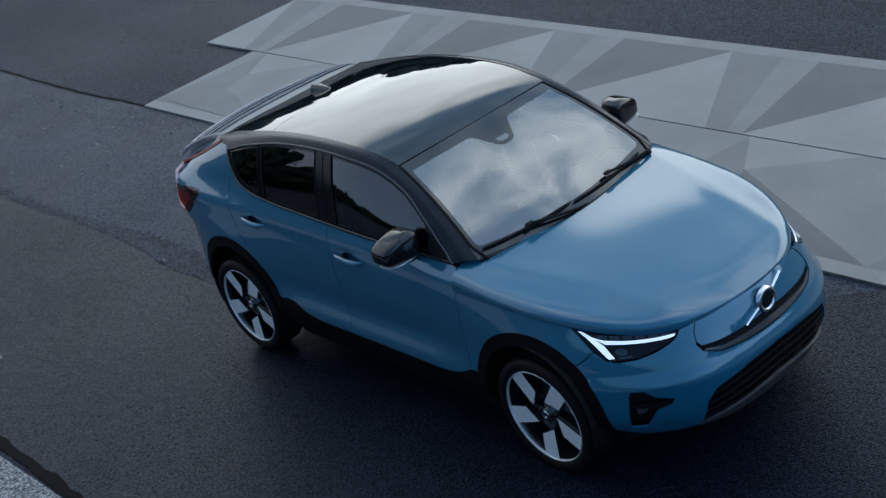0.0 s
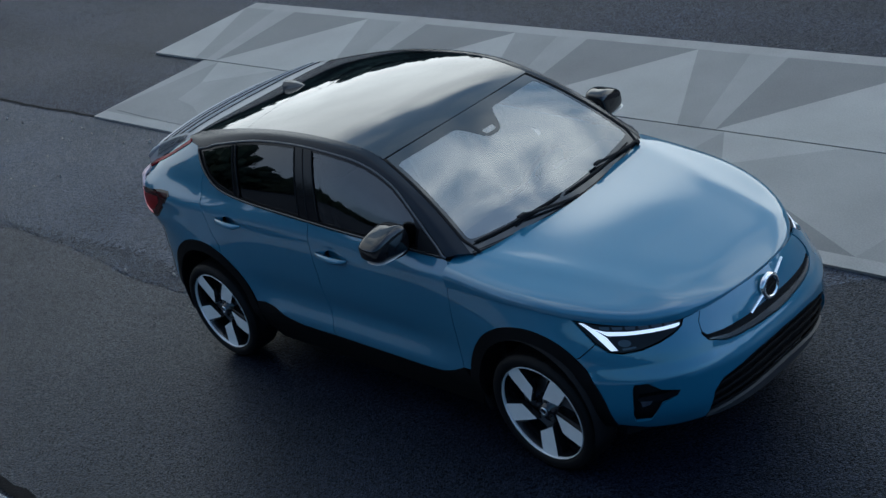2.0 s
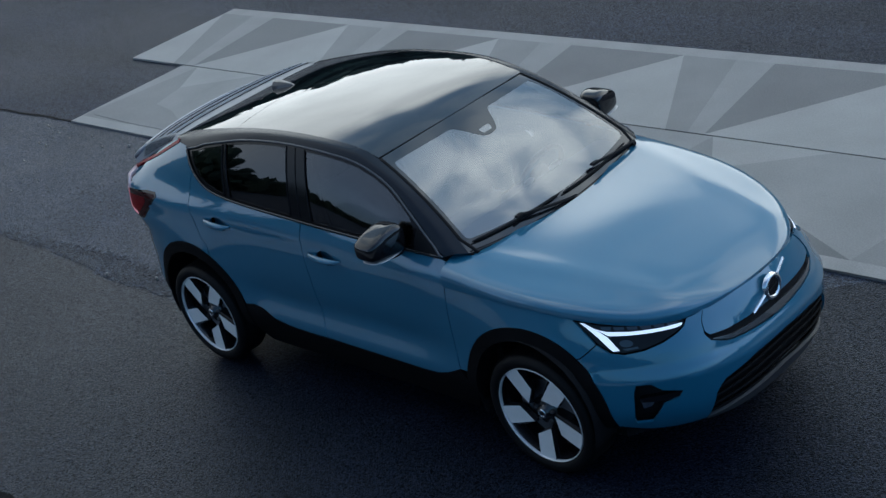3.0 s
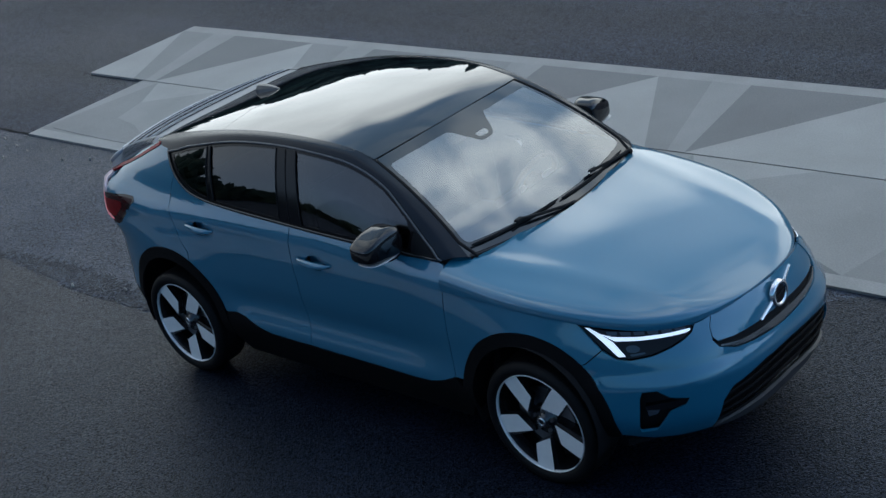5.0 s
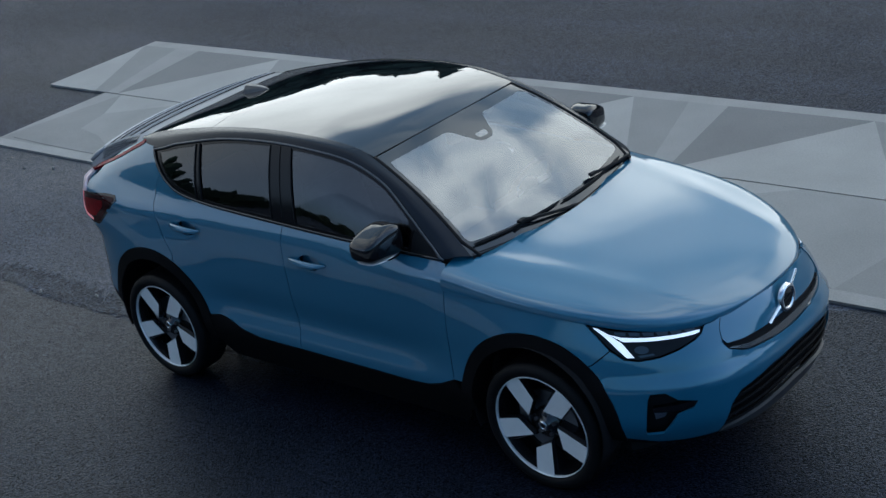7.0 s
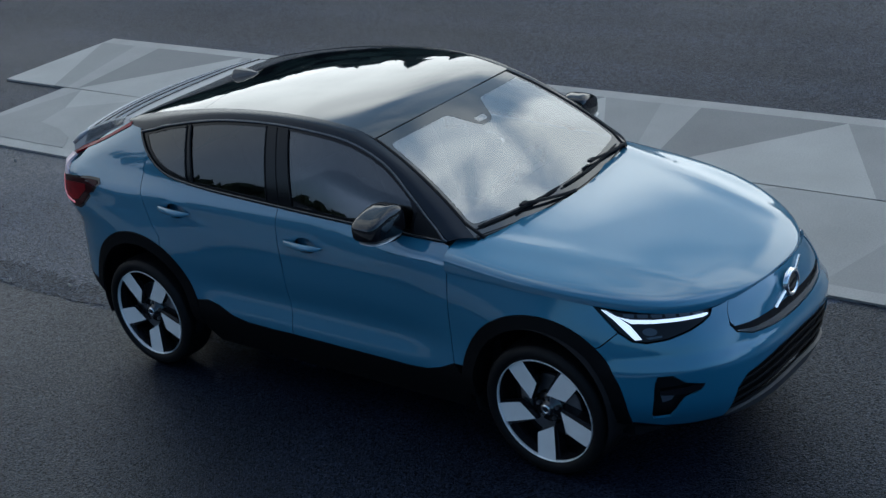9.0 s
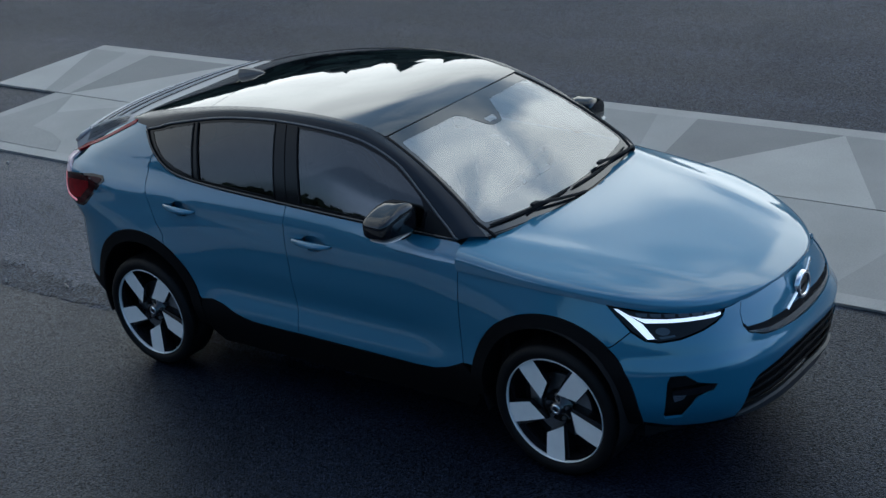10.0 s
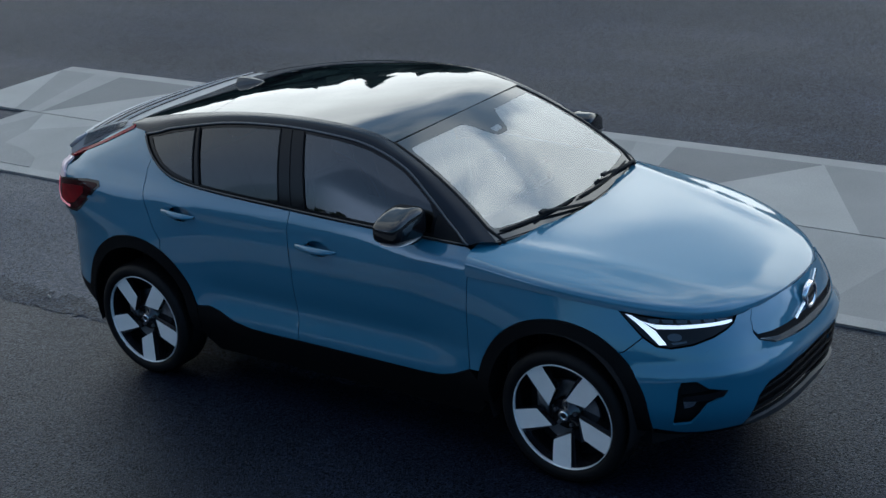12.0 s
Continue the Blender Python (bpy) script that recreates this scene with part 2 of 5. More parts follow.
CON_LIGHT = material("pale_concrete", (0.256, 0.250, 0.232), 0.75, vary=0.10, scale=1.6, fine=0.08, fine_scale=90, bump=0.0012, bump_scale=160)
CON_BORDER = material("pale_concrete_edge", (0.230, 0.225, 0.210), 0.75, vary=0.12, scale=2.5, fine=0.1, fine_scale=90, bump=0.0012, bump_scale=160)
CON_MID = material("grey_concrete", (0.178, 0.174, 0.165), 0.75, vary=0.10, scale=1.6, fine=0.08, fine_scale=90, bump=0.0012, bump_scale=160)
CON_SOFT = material("light_grey_concrete", (0.210, 0.206, 0.194), 0.75, vary=0.10, scale=1.6, fine=0.08, fine_scale=90, bump=0.0012, bump_scale=160)
CON_DARK = material("dark_grey_concrete", (0.124, 0.122, 0.118), 0.72, vary=0.10, scale=1.6, fine=0.1, fine_scale=90, bump=0.0012, bump_scale=160)
RAIL = material("satin_black_rail", (0.009, 0.0125, 0.019), 0.24, spec=0.20)
SPOILER_GREY = material("grey_spoiler_paint", (0.040, 0.044, 0.052), 0.38, coat=0.3)
RIB_GREY = material("ribbed_grey_plastic", (0.20, 0.205, 0.215), 0.5)
SILVER = material("pale_grey_trim", (0.32, 0.325, 0.34), 0.36, 0.2, coat=0.2)
SPRUCE = material("dark_spruce", (0.03, 0.045, 0.025), 0.8, vary=0.4, scale=0.3)


# ---- building helpers ----
def part(name, bm, mat, parent=None, label="", smooth=False):
    """Link a bmesh as one mesh object, under a thing or a part."""
    me = bpy.data.meshes.new(name)
    bm.to_mesh(me)
    bm.free()
    me.materials.append(mat)
    if smooth:
        me.polygons.foreach_set("use_smooth", [True] * len(me.polygons))
    ob = new(name, me)
    if parent is not None:
        ob.parent = parent
    if label:
        ob["label"] = label
    return ob


def spline(xs, ys):
    """A natural cubic spline through a few knots, for arrays."""
    xs, ys = np.asarray(xs, float), np.asarray(ys, float)
    k = len(xs)
    h = np.diff(xs)
    a, r = np.zeros((k, k)), np.zeros(k)
    a[0, 0] = a[-1, -1] = 1
    for i in range(1, k - 1):
        a[i, i - 1:i + 2] = h[i - 1], 2 * (h[i - 1] + h[i]), h[i]
        r[i] = 6 * ((ys[i + 1] - ys[i]) / h[i] - (ys[i] - ys[i - 1]) / h[i - 1])
    c = np.linalg.solve(a, r)

    def f(x):
        x = np.clip(np.asarray(x, float), xs[0], xs[-1])
        i = np.clip(np.searchsorted(xs, x) - 1, 0, k - 2)
        d, e = xs[i + 1] - x, x - xs[i]
        return (c[i] * d ** 3 + c[i + 1] * e ** 3) / (6 * h[i]) + (ys[i] / h[i] - c[i] * h[i] / 6) * d + (ys[i + 1] / h[i] - c[i + 1] * h[i] / 6) * e
    return f


def soft(x, k):
    return k * np.logaddexp(0, np.asarray(x, float) / k)


def bell(x, c, s):
    return np.exp(-((np.asarray(x, float) - c) / s) ** 2)


def step(x, a, b):
    t = np.clip((np.asarray(x, float) - a) / (b - a), 0, 1)
    return t * t * (3 - 2 * t)


def curve_through(points, n=8, closed=False):
    """A smooth line through points of any dimension (Catmull-Rom)."""
    p = [np.asarray(q, float) for q in points]
    k = len(p)
    out = []
    for i in range(k if closed else k - 1):
        a, b, c, d = (p[j % k] if closed else p[min(max(j, 0), k - 1)] for j in (i - 1, i, i + 1, i + 2))
        for j in range(n):
            t = j / n
            out.append(0.5 * (2 * b + (c - a) * t + (2 * a - 5 * b + 4 * c - d) * t * t + (3 * b - a - 3 * c + d) * t ** 3))
    if not closed:
        out.append(p[-1])
    return out


def rounded(points, r, n=4):
    """A polygon with its corners rounded."""
    out, k = [], len(points)
    for i in range(k):
        a, b, c = (np.asarray(points[(i + j) % k], float) for j in (-1, 0, 1))
        u, v = a - b, c - b
        lu, lv = np.linalg.norm(u), np.linalg.norm(v)
        q = min(r, lu * 0.45, lv * 0.45)
        p0, p1 = b + u / lu * q, b + v / lv * q
        for j in range(n + 1):
            t = j / n
            out.append((1 - t) ** 2 * p0 + 2 * t * (1 - t) * b + t * t * p1)
    return out


def inside(c, poly):
    """Whether a plan point lies in a polygon."""
    odd = False
    for p, q in zip(poly, np.roll(poly, -1, axis=0)):
        if (p[1] > c[1]) != (q[1] > c[1]) and c[0] < p[0] + (c[1] - p[1]) * (q[0] - p[0]) / (q[1] - p[1]):
            odd = not odd
    return odd


def shrunk(poly, d):
    """A counter-clockwise polygon drawn in by d."""
    out, k = [], len(poly)
    for i in range(k):
        a, b, c = poly[i - 1], poly[i], poly[(i + 1) % k]
        u, v = (b - a) / np.linalg.norm(b - a), (c - b) / np.linalg.norm(c - b)
        m = np.array([-u[1] - v[1], u[0] + v[0]])
        m = m / max(np.linalg.norm(m), 1e-6)
        out.append(b + m * d / max(.6, m @ np.array([-u[1], u[0]])))
    return out


def panel(name, outline, surface, mat, parent, label="", cell=0.04, gap=0.0025, depth=0.014, lip=0.004, flip=False, off=0.0, holes=()):
    """A sheet cut from a curved surface along an outline in the surface's own two coordinates, with rolled edges."""
    bm = bmesh.new()
    pts = [np.asarray(p, float) for p in outline]
    keep = [p for i, p in enumerate(pts) if np.linalg.norm(p - pts[i - 1]) > 1e-4]
    if sum(p[0] * q[1] - q[0] * p[1] for p, q in zip(keep, keep[1:] + keep[:1])) < 0:
        keep = keep[::-1]
    if gap:
        keep = shrunk(keep, gap)
    bm.faces.new([bm.verts.new((p[0], p[1], 0)) for p in keep])
    lo, hi = np.min(keep, axis=0), np.max(keep, axis=0)
    for axis in (0, 1):
        count = max(1, int(round((hi[axis] - lo[axis]) / cell)))
        for i in range(1, count):
            co, no = [0, 0, 0], [0, 0, 0]
            co[axis], no[axis] = lo[axis] + (hi[axis] - lo[axis]) * i / count, 1
            bmesh.ops.bisect_plane(bm, geom=bm.verts[:] + bm.edges[:] + bm.faces[:], plane_co=co, plane_no=no, dist=1e-6)
    for hole in holes:
        hp = np.asarray(hole, float)
        a, b = hp.min(axis=0) - 1e-3, hp.max(axis=0) + 1e-3
        for p, q in zip(hp, np.roll(hp, -1, axis=0)):
            near = [f for f in bm.faces if all(min(v.co[i] for v in f.verts) < b[i] and max(v.co[i] for v in f.verts) > a[i] for i in (0, 1))]
            geom = list({g for f in near for g in (*f.verts, *f.edges)}) + near
            bmesh.ops.bisect_plane(bm, geom=geom, plane_co=(*p, 0), plane_no=(q[1] - p[1], p[0] - q[0], 0), dist=1e-6)
        bmesh.ops.delete(bm, geom=[f for f in bm.faces if inside(f.calc_center_median(), hp)], context="FACES")
    bmesh.ops.remove_doubles(bm, verts=bm.verts[:], dist=2e-4)
    uv = np.array([v.co[:2] for v in bm.verts])
    eps = 0.002
    p0 = surface(uv[:, 0], uv[:, 1])
    du = surface(uv[:, 0] + eps, uv[:, 1]) - surface(uv[:, 0] - eps, uv[:, 1])
    dv = surface(uv[:, 0], uv[:, 1] + eps) - surface(uv[:, 0], uv[:, 1] - eps)
    nor = np.cross(du, dv)
    nor /= np.linalg.norm(nor, axis=1)[:, None] + 1e-12
    if flip:
        nor = -nor
    p0 = p0 + nor * off
    for v, q in zip(bm.verts, p0):
        v.co = q
    if flip:
        bmesh.ops.reverse_faces(bm, faces=bm.faces[:])
    bm.normal_update()
    if depth:
        edges = [e for e in bm.edges if e.is_boundary]
        normals = {tuple(round(c, 5) for c in v.co): v.normal.copy() for e in edges for v in e.verts}
        for e in edges:
            e.smooth = False
        made = bmesh.ops.extrude_edge_only(bm, edges=edges)["geom"]
        for v in (g for g in made if isinstance(g, bmesh.types.BMVert)):
            k = normals.get(tuple(round(c, 5) for c in v.co))
            if k is not None:
                v.co -= k * depth
    return part(name, bm, mat, parent, label, smooth=True)


def grid_part(name, rows, mat, parent, label="", flip=False, depth=0.0):
    """A sheet from rows of points, all of one length."""
    bm = bmesh.new()
    vs = [[bm.verts.new(p) for p in row] for row in rows]
    for a, b in zip(vs, vs[1:]):
        for i in range(len(a) - 1):
            q = (a[i], a[i + 1], b[i + 1], b[i])
            try:
                bm.faces.new(q[::-1] if flip else q)
            except ValueError:
                pass
    bmesh.ops.remove_doubles(bm, verts=bm.verts[:], dist=1e-5)
    bm.normal_update()
    if depth:
        bmesh.ops.solidify(bm, geom=bm.faces[:], thickness=depth)
    return part(name, bm, mat, parent, label, smooth=True)


def box_mesh(size, bevel=0.01, segments=2, at=(0, 0, 0)):
    bm = bmesh.new()
    bmesh.ops.create_cube(bm, size=1.0)
    bmesh.ops.scale(bm, vec=size, verts=bm.verts[:])
    if bevel:
        bmesh.ops.bevel(bm, geom=bm.edges[:], offset=bevel, segments=segments, affect="EDGES", profile=0.5)
    bmesh.ops.translate(bm, vec=at, verts=bm.verts[:])
    return bm


def lathe(profile, n=48, axis="y"):
    """Turn a profile of (radius, along) round the y axis."""
    bm = bmesh.new()
    rings = []
    for r, a in profile:
        rings.append([bm.verts.new((r * math.cos(2 * math.pi * i / n), a, r * math.sin(2 * math.pi * i / n))) for i in range(n)])
    for p, q in zip(rings, rings[1:]):
        for i in range(n):
            j = (i + 1) % n
            bm.faces.new((p[i], p[j], q[j], q[i]))
    bmesh.ops.recalc_face_normals(bm, faces=bm.faces[:])
    return bm


def tube(points, radius, n=8, taper=None):
    """A round bar along a line."""
    bm = bmesh.new()
    pts = [Vector(p) for p in points]
    rings = []
    for i, p in enumerate(pts):
        d = (pts[min(i + 1, len(pts) - 1)] - pts[max(i - 1, 0)]).normalized()
        a = d.cross(Vector((0, 0, 1)))
        a = a.normalized() if a.length > 1e-3 else Vector((1, 0, 0))
        b = d.cross(a)
        r = radius * (taper[i] if taper else 1)
        rings.append([bm.verts.new(p + a * r * math.cos(2 * math.pi * k / n) + b * r * math.sin(2 * math.pi * k / n)) for k in range(n)])
    for p, q in zip(rings, rings[1:]):
        for k in range(n):
            bm.faces.new((p[k], p[(k + 1) % n], q[(k + 1) % n], q[k]))
    bm.faces.new(rings[0][::-1])
    bm.faces.new(rings[-1])
    bmesh.ops.recalc_face_normals(bm, faces=bm.faces[:])
    return bm


def slab(outline, z0, z1, bevel=0.0):
    """An upright prism on a plan outline."""
    bm = bmesh.new()
    f = bm.faces.new([bm.verts.new((p[0], p[1], z0)) for p in outline])
    up = bmesh.ops.extrude_face_region(bm, geom=[f])["geom"]
    bmesh.ops.translate(bm, vec=(0, 0, z1 - z0), verts=[g for g in up if isinstance(g, bmesh.types.BMVert)])
    bmesh.ops.recalc_face_normals(bm, faces=bm.faces[:])
    return bm


# ---- ground ----
def sheet(name, x0, x1, y0, y1, z, mat, label, category="", cell=None):
    bm = bmesh.new()
    nx, ny = cell or (1, 1)
    grid = [[bm.verts.new((x0 + (x1 - x0) * i / nx, y0 + (y1 - y0) * j / ny, z)) for j in range(ny + 1)] for i in range(nx + 1)]
    for i in range(nx):
        for j in range(ny):
            bm.faces.new((grid[i][j], grid[i + 1][j], grid[i + 1][j + 1], grid[i][j + 1]))
    return tagged(part(name, bm, mat), label, category or name, kind="structure")


sheet("ground", -600, 600, -600, 600, -0.012, ASPHALT_FAR, "dark coarse asphalt reaching to the trees", "ground")
sheet("road", -60, 60, -2.50, 1.42, -0.006, ASPHALT, "grainy grey asphalt lane under the car", "road")


def worn_and_shade_strip():
    """The smoother strip beside the lane, upper edge frayed, with painted shade before the nose."""
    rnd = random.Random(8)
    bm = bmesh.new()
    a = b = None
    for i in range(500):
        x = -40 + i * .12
        # past x = .3 the edge climbs, painting shade on the ground ahead
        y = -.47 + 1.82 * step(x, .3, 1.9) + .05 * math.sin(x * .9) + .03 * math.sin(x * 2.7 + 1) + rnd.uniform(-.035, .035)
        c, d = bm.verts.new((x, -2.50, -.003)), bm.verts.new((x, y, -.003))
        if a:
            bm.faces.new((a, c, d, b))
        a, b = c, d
    return tagged(part("pavement", bm, ASPHALT_SMOOTH_SHADE), "smoother worn asphalt strip beside the lane, widened ahead of the nose as painted shade", "road", kind="structure")


worn_and_shade_strip()


def coarse_seam():
    """A band of open, darker stone along the frayed edge of the worn strip."""
    rnd = random.Random(14)
    bm = bmesh.new()
    a = b = None
    for i in range(420):
        x = -11 + i * .027
        y = -.47 + .05 * math.sin(x * .9) + .03 * math.sin(x * 2.7 + 1)
        w = .04 + .17 * step(x, -5.5, -2.6) + .05 * math.sin(x * 3.1) * step(x, -6, -3) + rnd.uniform(-.05, .06)
        c, d = bm.verts.new((x, y + rnd.uniform(-.035, .035), -.001)), bm.verts.new((x, y + max(w, .0) + .03, -.001))
        if a:
            bm.faces.new((a, c, d, b))
        a, b = c, d
    return tagged(part("trim_3", bm, ASPHALT_SEAM), "dark open-grained seam in the asphalt", "joint", kind="structure")


coarse_seam()


def ragged_strip(name, x0, x1, y, width, z, mat, label, seed):
    """A narrow poured joint with wandering edges."""
    rnd = random.Random(seed)
    bm = bmesh.new()
    n = int((x1 - x0) / 0.12)
    a = b = None
    for i in range(n + 1):
        x = x0 + (x1 - x0) * i / n
        yy = y + 0.03 * math.sin(x * 1.3 + seed) + rnd.uniform(-0.012, 0.012)
        h = width * rnd.uniform(0.35, 0.65)
        c, d = bm.verts.new((x, yy - h, z)), bm.verts.new((x, yy + h, z))
        if a:
            bm.faces.new((a, c, d, b))
        a, b = c, d
    return tagged(part(name, bm, mat), label, "joint", kind="structure")


ragged_strip("trim_1", -40, -6.8, 1.43, 0.032, 0.000, TAR, "dark wandering tar joint in the asphalt", 3)
ragged_strip("trim_2", -40, 30, -2.525, 0.075, 0.000, TAR, "dark gap beside the concrete kerb", 5)
tagged(part("pavement_kerb", slab([(-40, -2.592), (30, -2.592), (30, -4.2), (-40, -4.2)][::-1], -0.02, 0.018), KERB_STONE), "weathered grey concrete margin along the lane", "kerb", kind="structure")


def clipped(poly, x0, x1):
    """The part of a plan polygon between two values of x."""
    for edge, sign in ((x0, 1), (x1, -1)):
        out = []
        for p, q in zip(poly, poly[1:] + poly[:1]):
            pin, qin = (p[0] - edge) * sign >= 0, (q[0] - edge) * sign >= 0
            if pin:
                out.append(p)
            if pin != qin:
                t = (edge - p[0]) / (q[0] - p[0])
                out.append((edge, p[1] + t * (q[1] - p[1])))
        poly = out
        if len(poly) < 3:
            return []
    return poly


apron = tagged(new("pavement_slabs"), "pale concrete strip with triangular facets in greys", "pavement", kind="structure")


def facet(name, poly, mat, x0, x1, top=0.012):
    poly = clipped([tuple(p) for p in poly], x0, x1)
    if len(poly) < 3:
        return
    c = np.mean(poly, axis=0)
    poly = [tuple(c + (np.asarray(p) - c) * 0.9997) for p in poly]
    area = sum(p[0] * q[1] - q[0] * p[1] for p, q in zip(poly, poly[1:] + poly[:1]))
    part(name, slab(poly if area > 0 else poly[::-1], -0.01, top), mat, apron)


SEAM, FAR_Y, NEAR_Y, PITCH = 2.82, 4.26, 1.42, 2.10
for i in range(-1, 9):
    k = -7.70 + PITCH * i
    fx = (-7.70, 9.0)
    facet("dark_facet", [(k - 1.22, 4.11), (k - 1.0, SEAM + .008), (k, 4.11)], CON_DARK, *fx)
    facet("pale_facet", [(k, 4.11), (k - 1.0, SEAM + .008), (k + 0.75, SEAM + .008)], CON_LIGHT, *fx)
    facet("grey_facet", [(k, 4.11), (k + 0.75, SEAM + .008), (k + 0.95, SEAM + .008), (k + 0.52, 4.11)], CON_MID, *fx)
    facet("soft_facet", [(k + 0.52, 4.11), (k + 0.95, SEAM + .008), (k + PITCH - 1.0, SEAM + .008), (k + PITCH - 1.22, 4.11)], CON_SOFT, *fx)
    facet("border_stone", [(k, 4.11), (k + PITCH, 4.11), (k + PITCH, FAR_Y), (k, FAR_Y)], CON_BORDER, *fx)
    k = -6.76 + PITCH * i
    fx = (-6.77, 9.0)
    facet("dark_facet", [(k, 1.55), (k - 1.55, 2.36), (k - 1.30, 1.55)], CON_SOFT if i == 1 else CON_DARK, *fx)
    facet("soft_facet", [(k, 1.55), (k + 0.25, SEAM - .008), (k - 0.85, SEAM - .008), (k - 1.55, 2.36)], CON_SOFT, *fx)
    facet("grey_facet", [(k, 1.55), (k + PITCH - 1.30, 1.55), (k + PITCH - 1.55, 2.36), (k + 0.25, SEAM - .008)], CON_MID, *fx)
    facet("pale_facet", [(k + PITCH - 1.55, 2.36), (k + PITCH - 0.85, SEAM - .008), (k + 0.25, SEAM - .008)], CON_LIGHT, *fx)
    facet("border_stone", [(k, NEAR_Y), (k + PITCH, NEAR_Y), (k + PITCH, 1.55), (k, 1.55)], CON_BORDER, *fx)

facet("worn_patch", [(-6.62, 1.60), (-6.42, 1.88), (-6.22, 1.97), (-6.05, 1.975), (-5.72, 1.90), (-5.45, 1.77), (-5.27, 1.56), (-5.60, 1.56), (-6.10, 1.57)], CON_MID, -7.0, 9.0, .016)


def loose_grit():
    """Pale chips of stone lying on the lane."""
    rnd = random.Random(21)
    bm = bmesh.new()
    for i in range(46):
        x, y = rnd.uniform(-9.0, -2.6), rnd.choice((rnd.uniform(-2.2, 1.3), rnd.uniform(.6, 1.35)))
        q = rnd.uniform(.006, .016)
        m = Matrix.Translation((x, y, q * .30)) @ Euler((rnd.uniform(0, 3), rnd.uniform(0, 3), rnd.uniform(0, 3))).to_matrix().to_4x4() @ Matrix.Diagonal((q * 1.5, q, q * .6, 1))
        bmesh.ops.create_icosphere(bm, subdivisions=1, radius=1, matrix=m)
    return tagged(part("loose_grit", bm, CON_LIGHT), "pale chips of stone scattered on the asphalt", "grit", kind="stuff")


loose_grit()


# ---- the car's shape: half-widths and profiles, metres from the middle of the wheelbase ----
FRONT_X, REAR_X, HUB_Z, TYRE_R = 1.346, -1.400, 0.342, 0.3435
NOSE_X, NOSE_L, TAIL_X, TAIL_L = 1.0, 1.75, -1.2, 1.65
side_lower = spline([.16, .28, .36, .43, .50, .60, .72, .85, .95, 1.0, 1.1, 1.3], [.78, .822, .852, .868, .862, .852, .853, .852, .847, .840, .825, .80])
shoulder_z = spline([-2.2, -1.6, -1.3, -1.05, -.3, .84, 1.4], [1.104, 1.104, 1.104, 1.094, 1.065, 1.04, 1.04])
belt_z = spline([-2.2, -1.5, -.9, -.27, .26, .84], [1.19, 1.17, 1.155, 1.142, 1.125, 1.10])
belt_y = spline([-2.2, -1.8, -1.5, -1.15, -.5, .3, .8, 1.0], [.70, .748, .768, .793, .806, .802, .775, .76])
rail_z = spline([-2.1, -1.9, -1.57, -1.27, -.85, -.4, -.06, .12, .28, .5, .7, .84], [1.21, 1.285, 1.408, 1.475, 1.538, 1.568, 1.562, 1.540, 1.495, 1.37, 1.215, 1.10])
rail_y = spline([-2.1, -1.6, -1.0, -.4, 0, .3, .6, .9], [.55, .57, .592, .60, .60, .598, .66, .72])
nose_x = spline([.16, .26, .36, .50, .60, .634, .655, .70, .76, .82, .90, 1.1], [2.09, 2.17, 2.232, 2.256, 2.267, 2.266, 2.251, 2.238, 2.224, 2.205, 2.165, 2.09])
nose_n = spline([.16, .32, .60, .75, .85, 1.1], [2.6, 2.7, 2.9, 2.65, 2.4, 2.4])
tail_x = spline([.16, .30, .50, .80, 1.0, 1.1, 1.2, 1.3, 1.42, 1.6], [-2.02, -2.12, -2.18, -2.17, -2.165, -2.14, -2.08, -2.0, -1.87, -1.6])
THETA = np.linspace(0, math.pi / 2, 181)


def half_width(x, z):
    rear = step(-np.asarray(x, float), 1.12, 1.45)
    low = side_lower(z) - (1.15 + 1.5 * rear) * soft(z - shoulder_z(x), .010 - .003 * rear)
    low = low + .030 * bell(x, 1.36, .42) * bell(z, .58, .26) + .036 * bell(x, -1.39, .46) * bell(z, .66, .30)
    inside = step(x, -.98, -.72) * (1 - step(x, .50, .80))
    low = low - .013 * inside * bell(z, .592, .080) + .005 * inside * bell(z, .462, .045)
    low = low - .03 * step(-x, 1.5, 2.1) * step(z, .7, 1.1) - .012 * step(x, .5, 1.1) * step(z, .8, 1.0)
    s = np.clip((z - belt_z(x)) / np.maximum(rail_z(x) - belt_z(x), .05), -.6, 1.4)
    up = belt_y(x) + (rail_y(x) + .035 - belt_y(x)) * s + .022 * 4 * np.clip(s, 0, 1) * (1 - np.clip(s, 0, 1)) - .10 * soft(s - .93, .03)
    up = up - 1.5 * soft(1.03 - z, .02)
    low = low + .016 * step(x, 1.45, 1.8) * (1 - step(z, .622, .650))
    k = .008 + .007 * rear
    return k * np.logaddexp(low / k, up / k)


